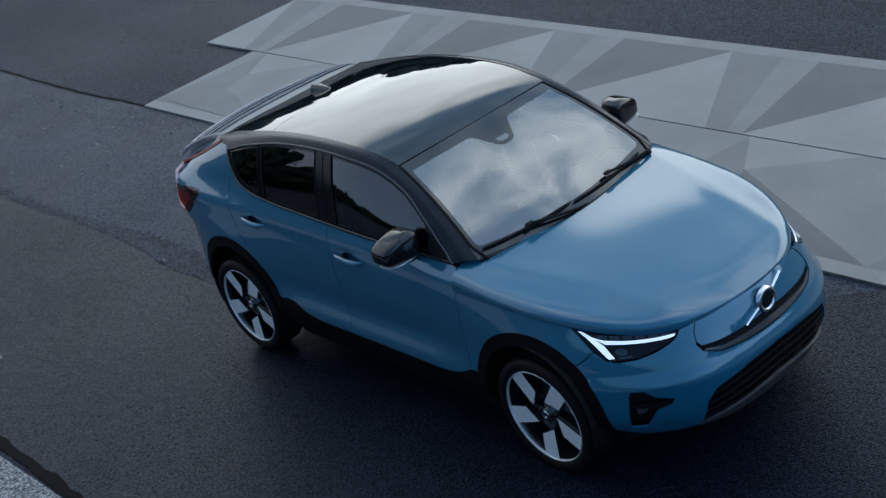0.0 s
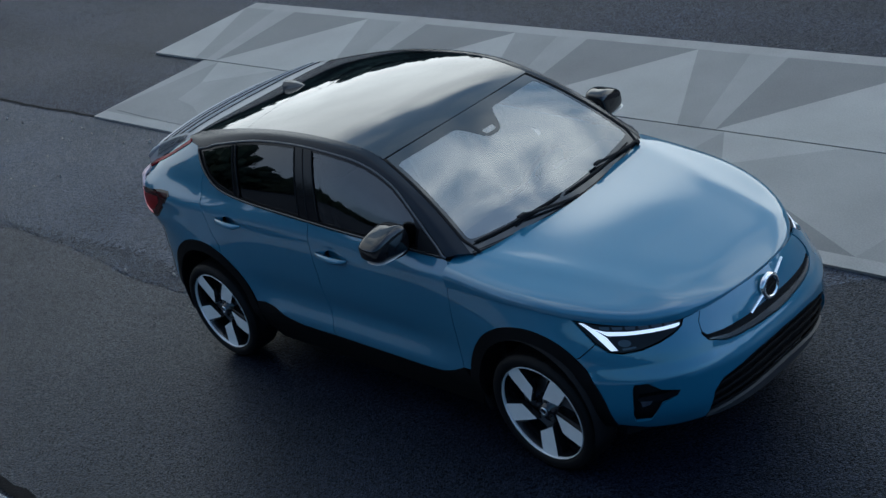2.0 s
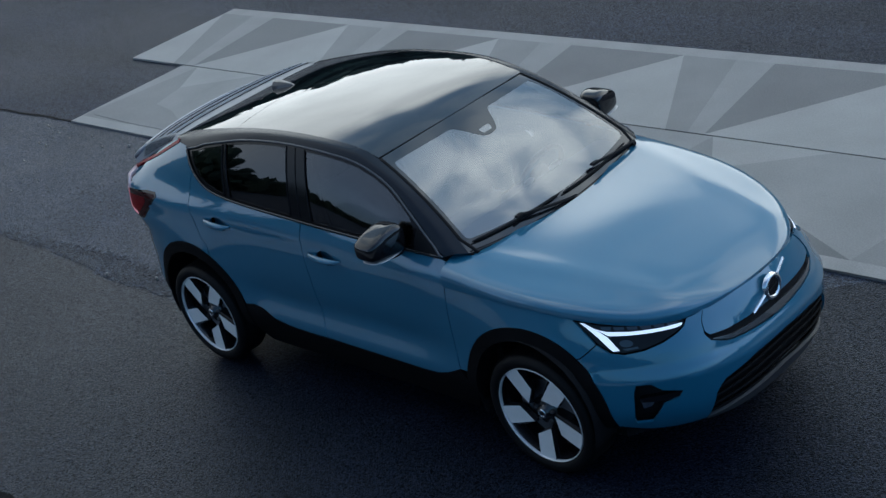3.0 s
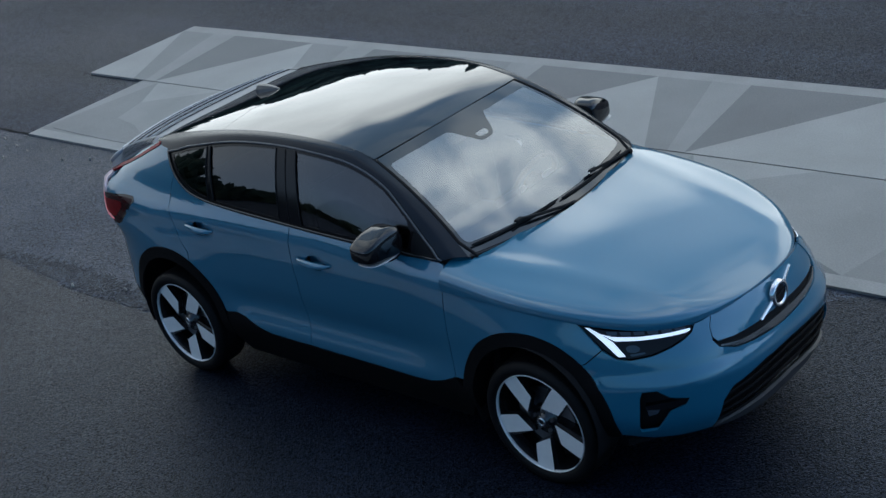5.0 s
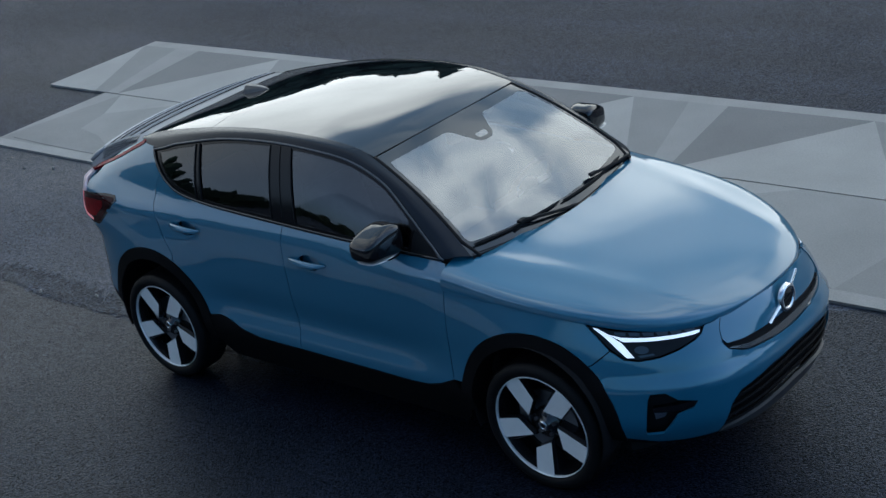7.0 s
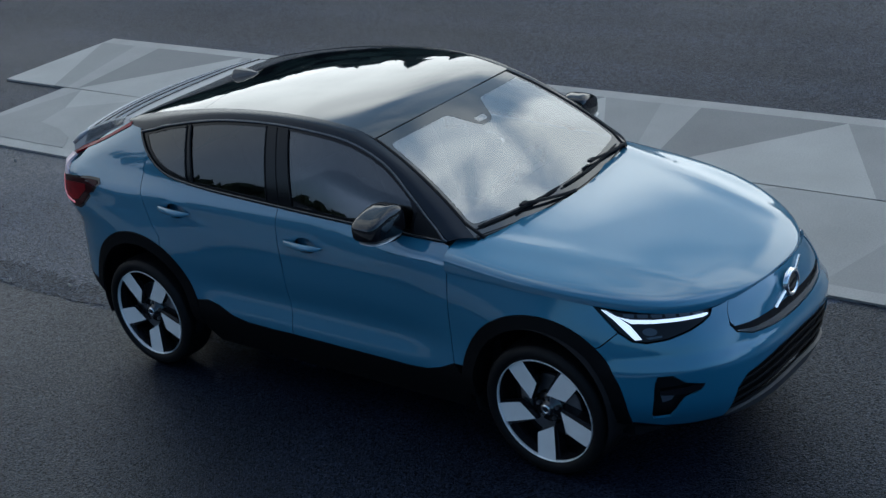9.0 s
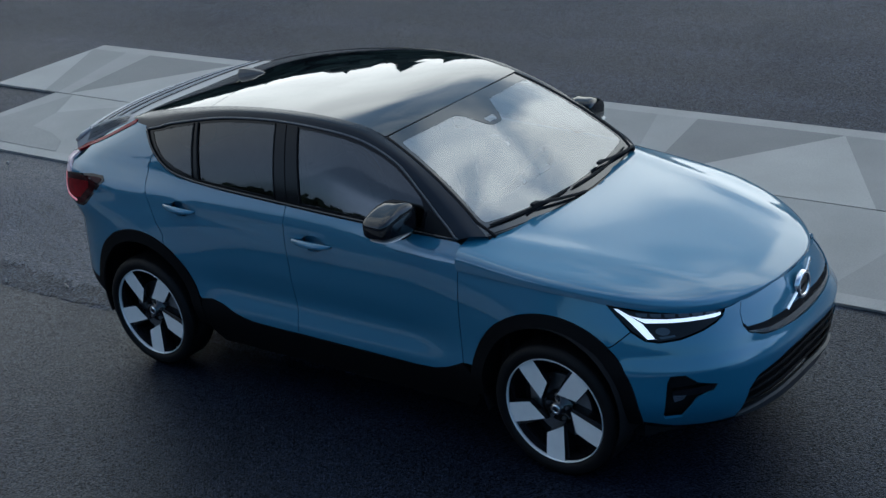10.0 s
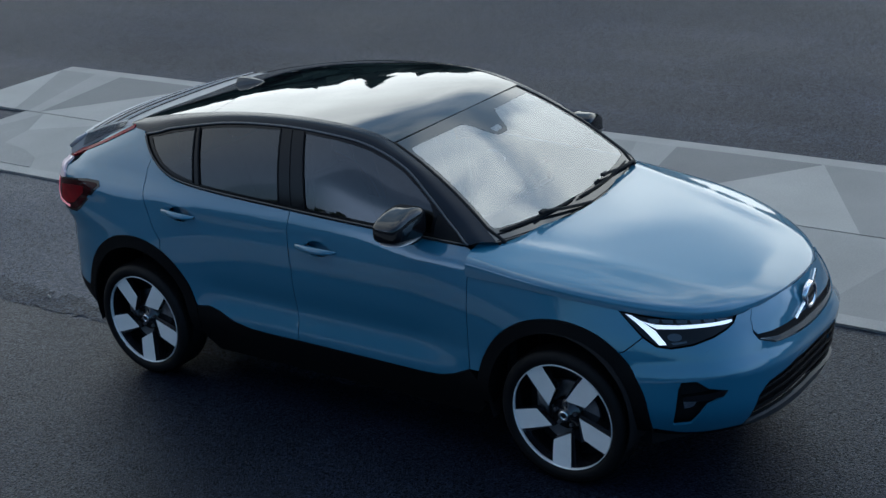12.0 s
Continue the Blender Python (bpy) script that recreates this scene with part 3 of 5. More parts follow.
def body_side(u, z, side=-1):
    """The skin of sides, nose and tail. u runs along the side (there it is x) and on round the nose and the tail; z is height."""
    u, z = np.broadcast_arrays(np.asarray(u, float), np.asarray(z, float))
    out = np.zeros(u.shape + (3,))
    out[..., 2] = z
    mid = (u >= TAIL_X) & (u <= NOSE_X)
    out[mid, 0], out[mid, 1] = u[mid], half_width(u[mid], z[mid])
    for sel, x0, end, n_of, length, sign in ((u > NOSE_X, NOSE_X, nose_x, nose_n, NOSE_L, 1), (u < TAIL_X, TAIL_X, tail_x, None, TAIL_L, -1)):
        if not sel.any():
            continue
        zz = z[sel]
        n = (n_of(zz) if n_of else 4.6 + 4.2 * step(zz, .78, 1.02))[:, None]
        cx = x0 + (end(zz)[:, None] - x0) * np.sin(THETA)[None] ** (2 / n)
        cy = half_width(cx, zz[:, None] + 0 * cx) * np.cos(THETA)[None] ** (2 / n)
        cy[:, -1] = 0
        arc = np.concatenate([np.zeros((len(zz), 1)), np.cumsum(np.hypot(np.diff(cx), np.diff(cy)), axis=1)], axis=1)
        f = np.abs(u[sel] - x0) / length
        over = np.maximum(f - 1, 0)
        want = np.clip(f, 0, 1) * arc[:, -1]
        i = np.clip((arc < want[:, None]).sum(axis=1) - 1, 0, len(THETA) - 2)
        r = np.arange(len(zz))
        t = (want - arc[r, i]) / np.maximum(arc[r, i + 1] - arc[r, i], 1e-9)
        out[sel, 0] = cx[r, i] + t * (cx[r, i + 1] - cx[r, i])
        out[sel, 1] = cy[r, i] + t * (cy[r, i + 1] - cy[r, i]) - over * arc[:, -1]
    out[..., 1] *= side
    return out


def u_of_x(x, z):
    """Where along the skin it reaches x."""
    us = np.linspace(-2.8, 2.7, 1400)
    xs = body_side(us, np.full(us.shape, float(z)))[:, 0]
    return float(np.interp(x, xs, us))


HOOD_END = 2.165
hood_edge_z0 = spline([.80, 1.24, 1.64, 2.0, 2.165], [.982, .966, .914, .856, .850])
hood_mid_z = spline([.80, 1.05, 1.3, 1.6, 1.9, 2.05, 2.165], [1.128, 1.092, 1.064, 1.022, .968, .932, .888])


def hood_edge_y(x):
    r = np.clip((x - NOSE_X) / (HOOD_END - NOSE_X), 0, 1)
    return .843 * (1 - r ** 2.4) ** (1 / 2.4)


def hood_edge_z(x):
    return hood_edge_z0(x) + .036 * np.maximum(0, 1 - (hood_edge_y(x) / .45) ** 2)


def hood_skin(a, s):
    """a runs from the windscreen (0) to the nose (1), s across from -1 to 1."""
    a, s = np.broadcast_arrays(np.asarray(a, float), np.asarray(s, float))
    th = np.clip(a, 0, 1) * math.pi / 2
    q = np.sin(th) ** .84
    rear = 1.05 - .215 * np.sin(np.minimum(np.abs(s) / .68, 1) * math.pi / 2) ** 2
    x = rear + (HOOD_END - rear) * q
    ang = s * math.pi / 2
    ye, ze, zc = hood_edge_y(x), hood_edge_z(x), hood_mid_z(x)
    y = ye * np.sign(s) * np.abs(np.sin(ang)) ** (.82 + .08 * step(x, .9, 1.35))
    z = ze + (zc - ze) * np.abs(np.cos(ang)) ** (.40 + .20 * step(x, .84, 1.35))
    ridge = .66 - .24 * (x - .95) / 1.05
    fade = step(HOOD_END - x, .03, .30)
    z = z + fade * (.0055 * bell(np.abs(y), ridge, .060) - .003 * bell(np.abs(y), ridge + .11, .07))
    return np.stack([x, y, z], axis=-1)


def windscreen_skin(t, s):
    """t from the hood (0) to the roof (1), s across."""
    t, s = np.broadcast_arrays(np.asarray(t, float), np.asarray(s, float))
    low = np.stack([1.03 - .10 * s ** 2, .698 * s, 1.075 + .030 * s ** 2], axis=-1)
    top = np.stack([.325 - .055 * s ** 2, .582 * s, 1.520 - .030 * s ** 2], axis=-1)
    p = low + (top - low) * t[..., None]
    p[..., 2] += .030 * 4 * t * (1 - t)
    p[..., 0] += .015 * 4 * t * (1 - t)
    return p


roof_mid_z = spline([-2.05, -1.9, -1.6, -1.28, -.9, -.3, 0, .2, .33], [1.235, 1.30, 1.41, 1.497, 1.568, 1.608, 1.592, 1.560, 1.520])


def roof_skin(x, s):
    x, s = np.broadcast_arrays(np.asarray(x, float), np.asarray(s, float))
    zr, yr = rail_z(x) - .002, rail_y(x) - .016
    return np.stack([x, yr * s, zr + (roof_mid_z(x) - zr) * (1 - np.abs(s) ** (2.3 + 1.7 * step(-x, .6, 1.3)))], axis=-1)


def nose_skin(v, z):
    """The nose across its whole width: v runs from the right side (negative) through the middle to the left."""
    v, z = np.broadcast_arrays(np.asarray(v, float), np.asarray(z, float))
    p = body_side(NOSE_X + NOSE_L - np.abs(v), z, 1)
    p[..., 1] *= np.sign(v)
    return p


def tail_skin(v, z):
    """The tail across its whole width, from the left side (negative v) to the right."""
    v, z = np.broadcast_arrays(np.asarray(v, float), np.asarray(z, float))
    p = body_side(TAIL_X - TAIL_L + np.abs(v), z, 1)
    p[..., 1] *= -np.sign(v)
    return p


# ---- the car ----
def right(u, z):
    return body_side(u, z, -1)


def left(u, z):
    return body_side(u, z, 1)


car = tagged(new("car"), "blue metallic coupe crossover with black roof, parked on asphalt", "car")
ARCH_F, ARCH_R, ARCH_Z, ARCH_OUT, ARCH_IN = 1.332, -1.405, .392, .447, .378


def arch(cx, r, a0, a1, n=28):
    """Points on a wheel arch, from angle a0 to a1 in degrees."""
    out = []
    for i in range(n + 1):
        a = radians(a0 + (a1 - a0) * i / n)
        z = ARCH_Z + r * math.sin(a)
        out.append((u_of_x(cx + r * math.cos(a), z), z))
    return out


def both(name, outline, mat, label="", **more):
    made = []
    for fn, mirrored in ((right, False), (left, True)):
        made.append(panel(name, outline, fn, mat, car, label, flip=mirrored, **more))
    return made


def edge_u(x):
    z = float(hood_edge_z(x))
    return (u_of_x(x, z), z - .006)


# openings of the side glass, rear to front
DLO_TOP = curve_through([(-1.465, 1.379), (-1.32, 1.404), (-1.19, 1.432), (-.80, 1.503), (-.40, 1.531), (-.06, 1.522), (.18, 1.487), (.40, 1.405), (.57, 1.29), (.70, 1.19), (.82, 1.105)], 5)
DLO_LOW = curve_through([(.82, 1.105), (.26, 1.124), (-.27, 1.143), (-.80, 1.164), (-1.08, 1.190), (-1.22, 1.236), (-1.35, 1.304), (-1.465, 1.379)], 5)


def low_at(x):
    return float(np.interp(x, [p[0] for p in DLO_LOW][::-1], [p[1] for p in DLO_LOW][::-1]))


def top_at(x):
    return float(np.interp(x, [p[0] for p in DLO_TOP], [p[1] for p in DLO_TOP]))


def uz(points):
    """Points given by x and height, as places on the skin."""
    return [(u_of_x(x, z), z) for x, z in points]


def mirrored_line(half):
    """A half outline from the middle to the middle, closed with its mirror image."""
    return list(half) + [(-v, z) for v, z in half[::-1] if abs(v) > 1e-6]


MID = NOSE_X + NOSE_L
HANDLES = ((-.225, .045, .968, .964), (-1.170, -.925, 1.023, 1.010))


def handle_cup(h, grow=1.0):
    """The outline of the finger recess behind a door handle."""
    x0, x1, z0, z1 = h
    return [((x0 + x1) / 2 + .012 + .080 * grow * math.cos(a), (z0 + z1) / 2 - .004 + .042 * grow * math.sin(a)) for a in np.linspace(0, 2 * math.pi, 17)[:-1]]


# blue skin: fenders, doors, quarters
SILL_LINE = [(-.962, .498), (-.88, .508), (-.80, .492), (-.70, .452), (-.58, .428), (-.40, .424), (.55, .420), (.66, .426), (.75, .450), (.842, .492)]
F_SEAM = [(.838, .49), (.834, .60), (.836, .77), (.842, .95)]
LAMP_LOW = [(1.668, .908), (1.725, .838), (1.762, .793)]
fender = [(.842, .492)] + F_SEAM[1:] + [edge_u(x) for x in np.linspace(.842, 1.612, 14)] + LAMP_LOW
fender += [(1.664, .726)] + arch(ARCH_F, ARCH_OUT, 47, 167)
both("front_fender", fender, PAINT)
B_SEAM = [(-.262, 1.135), (-.276, 1.04), (-.276, .98), (-.264, .82), (-.262, .62), (-.248, .52), (-.246, .426)]
front_door = B_SEAM + [p for p in SILL_LINE if p[0] > -.2] + F_SEAM[1:] + [(.846, 1.02), (.832, 1.088)]
front_door += [(x, low_at(x) - .010) for x in np.linspace(.80, -.24, 16)]
both("front_door", front_door, PAINT, label="blue front door with a sculpted lower edge", cell=.035, holes=[handle_cup(HANDLES[0])])
R_SEAM = [(-1.315, low_at(-1.315) - .010), (-1.335, 1.21), (-1.325, 1.12), (-1.285, 1.01), (-1.235, .905), (-1.19, .845)]
rear_door = R_SEAM + arch(ARCH_R, ARCH_OUT + .002, 62, 16, 12) + [p for p in SILL_LINE if p[0] < -.3] + B_SEAM[::-1]
rear_door += [(x, low_at(x) - .010) for x in np.linspace(-.28, -1.30, 20)]
both("rear_door", rear_door, PAINT, label="blue rear door with a sculpted lower edge", cell=.035, holes=[handle_cup(HANDLES[1])])
TAIL_EDGE = [(-2.075, .60), (-2.09, .80), (-2.075, .95), (-2.05, 1.06), (-1.972, 1.12), (-1.93, 1.185), (-1.87, 1.248), (-1.74, 1.325), (-1.56, 1.398)]
quarter = R_SEAM + arch(ARCH_R, ARCH_OUT, 62, 172, 18) + uz([(-1.95, .47), (-2.05, .50)] + TAIL_EDGE) + [(-1.50, 1.394), (-1.474, 1.370), (-1.38, low_at(-1.38) - .010)]
both("rear_quarter_panel", quarter, PAINT)

# front bumper, one piece round the nose
grille_side = [(-.425, .868), (-.455, .825), (-.463, .768), (-.442, .735), (-.35, .700), (-.25, .690), (-.10, .678), (0, .674)]
lamp_under = [(2.230, .855), (2.205, .828), (2.165, .808), (2.09, .782), (1.985, .756), (1.885, .745), (1.82, .753), (1.762, .793)]
INTAKE_TOP = [(0, .585), (-.22, .577), (-.42, .532), (-.47, .478), (-.512, .338)]
INTAKE_LOW = [(-.512, .338), (-.36, .368), (-.18, .388), (0, .395)]
LIP_LOW = [(-.525, .318), (-.36, .312), (-.18, .318), (0, .322)]
FOG = [(1.905, .598), (1.972, .602), (2.028, .562), (2.118, .543), (2.098, .510), (2.024, .482), (1.962, .378), (1.885, .370), (1.878, .39), (1.893, .565)]
half = INTAKE_TOP + [(-.525, .320), (-.67, .314), (-.81, .317), (-.93, .342)]
half += [(u - MID, z) for u, z in arch(ARCH_F, ARCH_OUT, -6, 47, 12)] + [(1.664 - MID, .726)]
half += [(u - MID, z) for u, z in lamp_under[::-1]] + [(edge_u(2.055)[0] - MID, edge_u(2.055)[1] + .005), (edge_u(2.08)[0] - MID, edge_u(2.08)[1] + .006)] + grille_side
fog_r = [(u - MID, z) for u, z in FOG]
bumper = panel("front_bumper", mirrored_line(half), nose_skin, PAINT, car, cell=.035,
               holes=[fog_r, [(-v, z) for v, z in fog_r]])
# closed grille: plate, shadow gap, satin strip
plate = [(0, .752), (-.15, .750), (-.35, .750), (-.44, .756), (-.460, .780), (-.455, .825), (-.425, .868)]
plate += [(edge_u(x)[0] - MID, edge_u(x)[1] + .006) for x in (2.115, 2.135, 2.15, 2.16)] + [(0, .882)]
grille = panel("grille_panel", mirrored_line(plate), nose_skin, PAINT, car, "smooth closed blue grille panel", cell=.03, off=-.004)
strip_half = [(0, .718), (-.15, .718), (-.32, .723), (-.425, .740), (-.44, .736), (-.35, .702), (-.25, .692), (-.10, .680), (0, .676)]
panel("grille_strip", mirrored_line(strip_half), nose_skin, material("dark_satin_trim", (.10, .102, .108), .24, .6, coat=.8), car, "dark satin strip under the grille", cell=.04, off=-.003)
panel("grille_recess", mirrored_line([(0, .86), (-.36, .84), (-.45, .80), (-.45, .745), (-.36, .706), (0, .68)]), nose_skin, MATT_BLACK, car, cell=.06, gap=0, lip=0, depth=0, off=-.022)

# round badge with a diagonal bar
badge = new("badge")
badge.parent = car
badge["label"] = "chrome ring badge with a dark centre and diagonal bar"
badge_at = Matrix.Translation((2.214, 0, .806)) @ Euler((0, radians(-14), radians(90))).to_matrix().to_4x4()
b1 = part("ring", lathe([(.046, -.012), (.050, -.018), (.060, -.019), (.068, -.014), (.069, .004)], 48), CHROME, badge, smooth=True)
b2 = part("disc", lathe([(.0, -.012), (.047, -.012), (.047, .004)], 36), GLOSS_BLACK, badge)
b3 = part("plate_bar", box_mesh((.066, .004, .014), .002, 1, (0, -.013, 0)), MATT_BLACK, badge)
for ob in (b1, b2, b3):
    ob.matrix_local = badge_at
for v0, z0, v1, z1 in ((-.178, .752, -.062, .790), (.062, .825, .185, .862)):
    a, b = nose_skin(v0, z0), nose_skin(v1, z1)
    part("diagonal_bar", tube([Vector(a) + Vector((.004, 0, 0)), Vector(b) + Vector((.004, 0, 0))], .0075, 6), CHROME, badge)

# lower intake, its slats and the lip under it
panel("intake_mesh", mirrored_line([(0, .60), (-.25, .59), (-.45, .55), (-.50, .48), (-.54, .33), (-.36, .34), (0, .37)]), nose_skin, MATT_BLACK, car, "black lower intake", cell=.05, gap=0, lip=0, depth=0, off=-.040)
for k, (z0, z1, vmax) in enumerate(((.355, .405, .50), (.400, .452, .48), (.447, .500, .465), (.492, .545, .44))):
    pts = []
    for t in np.linspace(-1, 1, 25):
        p = nose_skin(t * vmax, z0 + (z1 - z0) * (1 - t * t) * .75)
        pts.append(Vector(p) + Vector((-.018, 0, 0)))
    part("intake_slat", tube(pts, .0085, 6), CLADDING, car)
lip = INTAKE_LOW[::-1] + LIP_LOW
panel("front_lip", mirrored_line(lip), nose_skin, material("dark_grey_lip", (.034, .033, .034), .5, fine=.1, fine_scale=300), car, "dark grey plastic lip under the intake", cell=.035, off=.006, depth=.03)
panel("front_skirt", mirrored_line([(0, .325), (-.36, .314), (-.53, .318), (-.70, .314), (-.93, .342), (-.95, .30), (-.70, .275), (-.4, .270), (0, .270)]), nose_skin, CLADDING, car, "black plastic skirt", cell=.05, off=-.012, depth=.03)

# fog pockets
for sd in (-1, 1):
    def pocket(v, z, sd=sd):
        p = nose_skin(-np.abs(v), z)
        p[..., 1] *= -sd
        return p
    big = [((u - MID - .03) if u < 1.95 else (u - MID + .02), z + (.02 if z > .5 else -.02)) for u, z in FOG]
    fog = panel("fog_lamp", big, pocket, MATT_BLACK, car, "black fog lamp pocket in the bumper", cell=.04, gap=0, lip=0, depth=0, off=-.042, flip=sd > 0)
    wing = [(1.915 - MID, .522), (2.02 - MID, .532), (2.120 - MID, .546), (2.100 - MID, .512), (2.02 - MID, .497), (1.915 - MID, .500)]
    panel("winglet", wing, pocket, GLOSS_BLACK, fog, cell=.04, gap=0, lip=.002, depth=.03, off=-.006, flip=sd > 0)
    panel("lamp_eye", [(1.918 - MID, .496), (1.985 - MID, .500), (1.965 - MID, .468), (1.925 - MID, .455)], pocket, CHROME, fog, cell=.02, gap=0, lip=.002, depth=.02, off=-.02, flip=sd > 0)

# headlights
LAMP_OUT = [(1.676, .899), (1.79, .881), (1.95, .865), (2.11, .857), (2.232, .855), (2.207, .830), (2.167, .811), (2.09, .785), (1.985, .759), (1.885, .748), (1.822, .756), (1.764, .796), (1.727, .838)]
for fn, sd in ((right, -1), (left, 1)):
    fl = sd > 0
    lamp = panel("headlight", LAMP_OUT, fn, LAMP_DARK, car, "wedge headlight with lit sideways T", cell=.03, off=-.012, flip=fl, depth=.02)
    panel("light_bar", [(1.770, .862), (1.83, .848), (1.94, .842), (2.10, .841), (2.205, .843), (2.200, .834), (2.172, .829), (2.06, .827), (1.95, .827), (1.835, .830)], fn, LAMP_LIT, lamp, "lit white bar", cell=.03, gap=0, lip=.002, depth=.005, off=-.009, flip=fl)
    panel("light_stem", [(1.700, .891), (1.722, .888), (1.770, .862), (1.825, .824), (1.868, .762), (1.834, .760), (1.775, .826), (1.738, .862)], fn, LAMP_LIT, lamp, "lit white stem", cell=.03, gap=0, lip=.002, depth=.005, off=-.0085, flip=fl)
    for k in range(6):
        u0 = 1.80 + k * .066
        zz = .868 - .0035 * k
        panel("lens_cell", [(u0, zz + .004), (u0 + .056, zz + .001), (u0 + .052, zz - .014), (u0 + .006, zz - .011)], fn, LENS, lamp, cell=.03, gap=0, lip=.002, depth=.003, off=-.0095, flip=fl)
    panel("projector", [(1.91 + .034 * math.cos(a), .793 + .017 * math.sin(a)) for a in np.linspace(0, 2 * math.pi, 17)[:-1]], fn, LENS, lamp, cell=.02, gap=0, lip=.003, depth=.004, off=-.0095, flip=fl)
    panel("lower_reflector", [(1.885, .769), (1.96, .776), (1.965, .768), (1.90, .760)], fn, LENS, lamp, cell=.02, gap=0, lip=.002, depth=.003, off=-.0095, flip=fl)
    cap = [(2.07 + .036 * math.cos(a) * (1.1 if math.cos(a) > 0 else 1), .716 + .018 * math.sin(a)) for a in np.linspace(0, 2 * math.pi, 17)[:-1]]
    panel("washer_cap", cap, fn, PAINT, car, cell=.03, gap=0, lip=.002, depth=.002, off=.0012, flip=fl)
    # tail lamps
    tail = panel("tail_light", [(-2.15, 1.066), (-2.00, 1.078), (-1.88, 1.098), (-1.77, 1.102), (-1.690, 1.101), (-1.672, 1.086), (-1.74, 1.028), (-1.840, .936), (-1.88, .916), (-1.96, .908), (-2.06, .932), (-2.15, .955)], fn, TAIL_RED, car, "dark red tail lamp wrapping the corner", cell=.025, off=.004, flip=fl)
    panel("lamp_frame", [(-2.15, 1.076), (-2.00, 1.088), (-1.88, 1.106), (-1.77, 1.112), (-1.680, 1.110), (-1.656, 1.086), (-1.73, 1.020), (-1.832, .926), (-1.875, .904), (-1.96, .896), (-2.06, .916), (-2.15, .940)], fn, GLOSS_BLACK, tail, "black surround of the tail lamp", cell=.025, gap=0, off=.001, flip=fl)
    panel("inner_reflector", [(-2.03, 1.040), (-1.90, 1.062), (-1.78, 1.072), (-1.80, 1.03), (-1.885, .955), (-1.93, .946), (-2.02, .955)], fn, TAIL_DEEP, tail, "deep red reflector", cell=.025, gap=0, depth=.001, off=.0055, flip=fl)
    panel("glow_line", [(-2.145, 1.060), (-2.075, 1.066), (-2.080, .985), (-2.04, .950), (-1.93, .934), (-1.93, .922), (-2.06, .938), (-2.145, .96)], fn, TAIL_GLOW, tail, "lit red line", cell=.025, gap=0, lip=0, depth=.002, off=.007, flip=fl)
    panel("pale_lens", [(-2.17, 1.070), (-2.02, 1.081), (-1.975, 1.092), (-1.985, 1.120), (-2.02, 1.155), (-2.06, 1.182), (-2.17, 1.165)], fn, material("pale_pink_lens", (.70, .55, .56), .3, coat=.3), tail, "pale clear upper lens", cell=.025, gap=.001, off=.006, flip=fl)
    blade = [(-2.16, 1.190), (-2.06, 1.228), (-1.93, 1.288), (-1.78, 1.358), (-1.664, 1.408)]
    low = [(-1.640, 1.390), (-1.77, 1.336), (-1.90, 1.276), (-2.02, 1.216), (-2.085, 1.180), (-2.16, 1.172)]
    panel("tail_blade", blade + low, fn, TAIL_BLADE, car, "thin red lamp blade along the tailgate", cell=.025, off=.004, gap=.001, flip=fl)

# plastic: arches, sills
for fn, sd in ((right, -1), (left, 1)):
    fl = sd > 0
    panel("wheel_arch_trim", arch(ARCH_F, ARCH_OUT, -8, 188, 30) + arch(ARCH_F, ARCH_IN, 190, -8, 30), fn, CLADDING, car, "black plastic wheel arch trim", cell=.05, off=.006, gap=.001, depth=.05, flip=fl)
    panel("wheel_arch_trim", arch(ARCH_R, ARCH_OUT, -8, 186, 30) + arch(ARCH_R, ARCH_IN, 186, -8, 30), fn, CLADDING, car, "black plastic wheel arch trim", cell=.05, off=.006, gap=.001, depth=.05, flip=fl)
    sill = SILL_LINE + [(.895, .44), (.90, .30), (.84, .22), (-.90, .22), (-.965, .30), (-.965, .42)]
    panel("sill_cladding", sill, fn, CLADDING, car, "black plastic sill", cell=.05, off=.002, depth=.05, flip=fl)
    panel("rear_bumper_side", uz([(-1.83, .60), (-1.95, .62), (-2.07, .60), (-2.08, .45), (-2.02, .28), (-1.84, .24), (-1.79, .30)]), fn, CLADDING, car, "black plastic rear bumper corner", cell=.05, off=-.002, depth=.04, flip=fl)
tail_half = [(0, .60), (-.60, .60), (-.72, .60), (-.74, .80), (-.735, .95), (-.70, 1.06), (-.65, 1.12), (-.60, 1.19), (0, 1.22)]
panel("tailgate", mirrored_line(tail_half), tail_skin, PAINT, car, "blue tailgate", cell=.06)
panel("rear_bumper", mirrored_line([(0, .25), (-.7, .26), (-.78, .45), (-.76, .60), (0, .60)]), tail_skin, CLADDING, car, "black rear bumper", cell=.08)


# ---- hood, glass and roof ----
def tucked(name, rows, mat, label="", drop=.010):
    """A top skin with a sharp edge that folds down a little all round."""
    rows = [np.asarray(r, float) for r in rows]
    bm = bmesh.new()
    down = np.array([0, 0, drop])

    def grid(lines):
        g = [[bm.verts.new(p) for p in line] for line in lines]
        for a, b in zip(g, g[1:]):
            for i in range(len(a) - 1):
                bm.faces.new((a[i], a[i + 1], b[i + 1], b[i]))

    grid(rows)
    for line in (rows[0], rows[-1], np.array([r[0] for r in rows]), np.array([r[-1] for r in rows])):
        grid([line, line - down])
    return part(name, bm, mat, car, label, smooth=True)


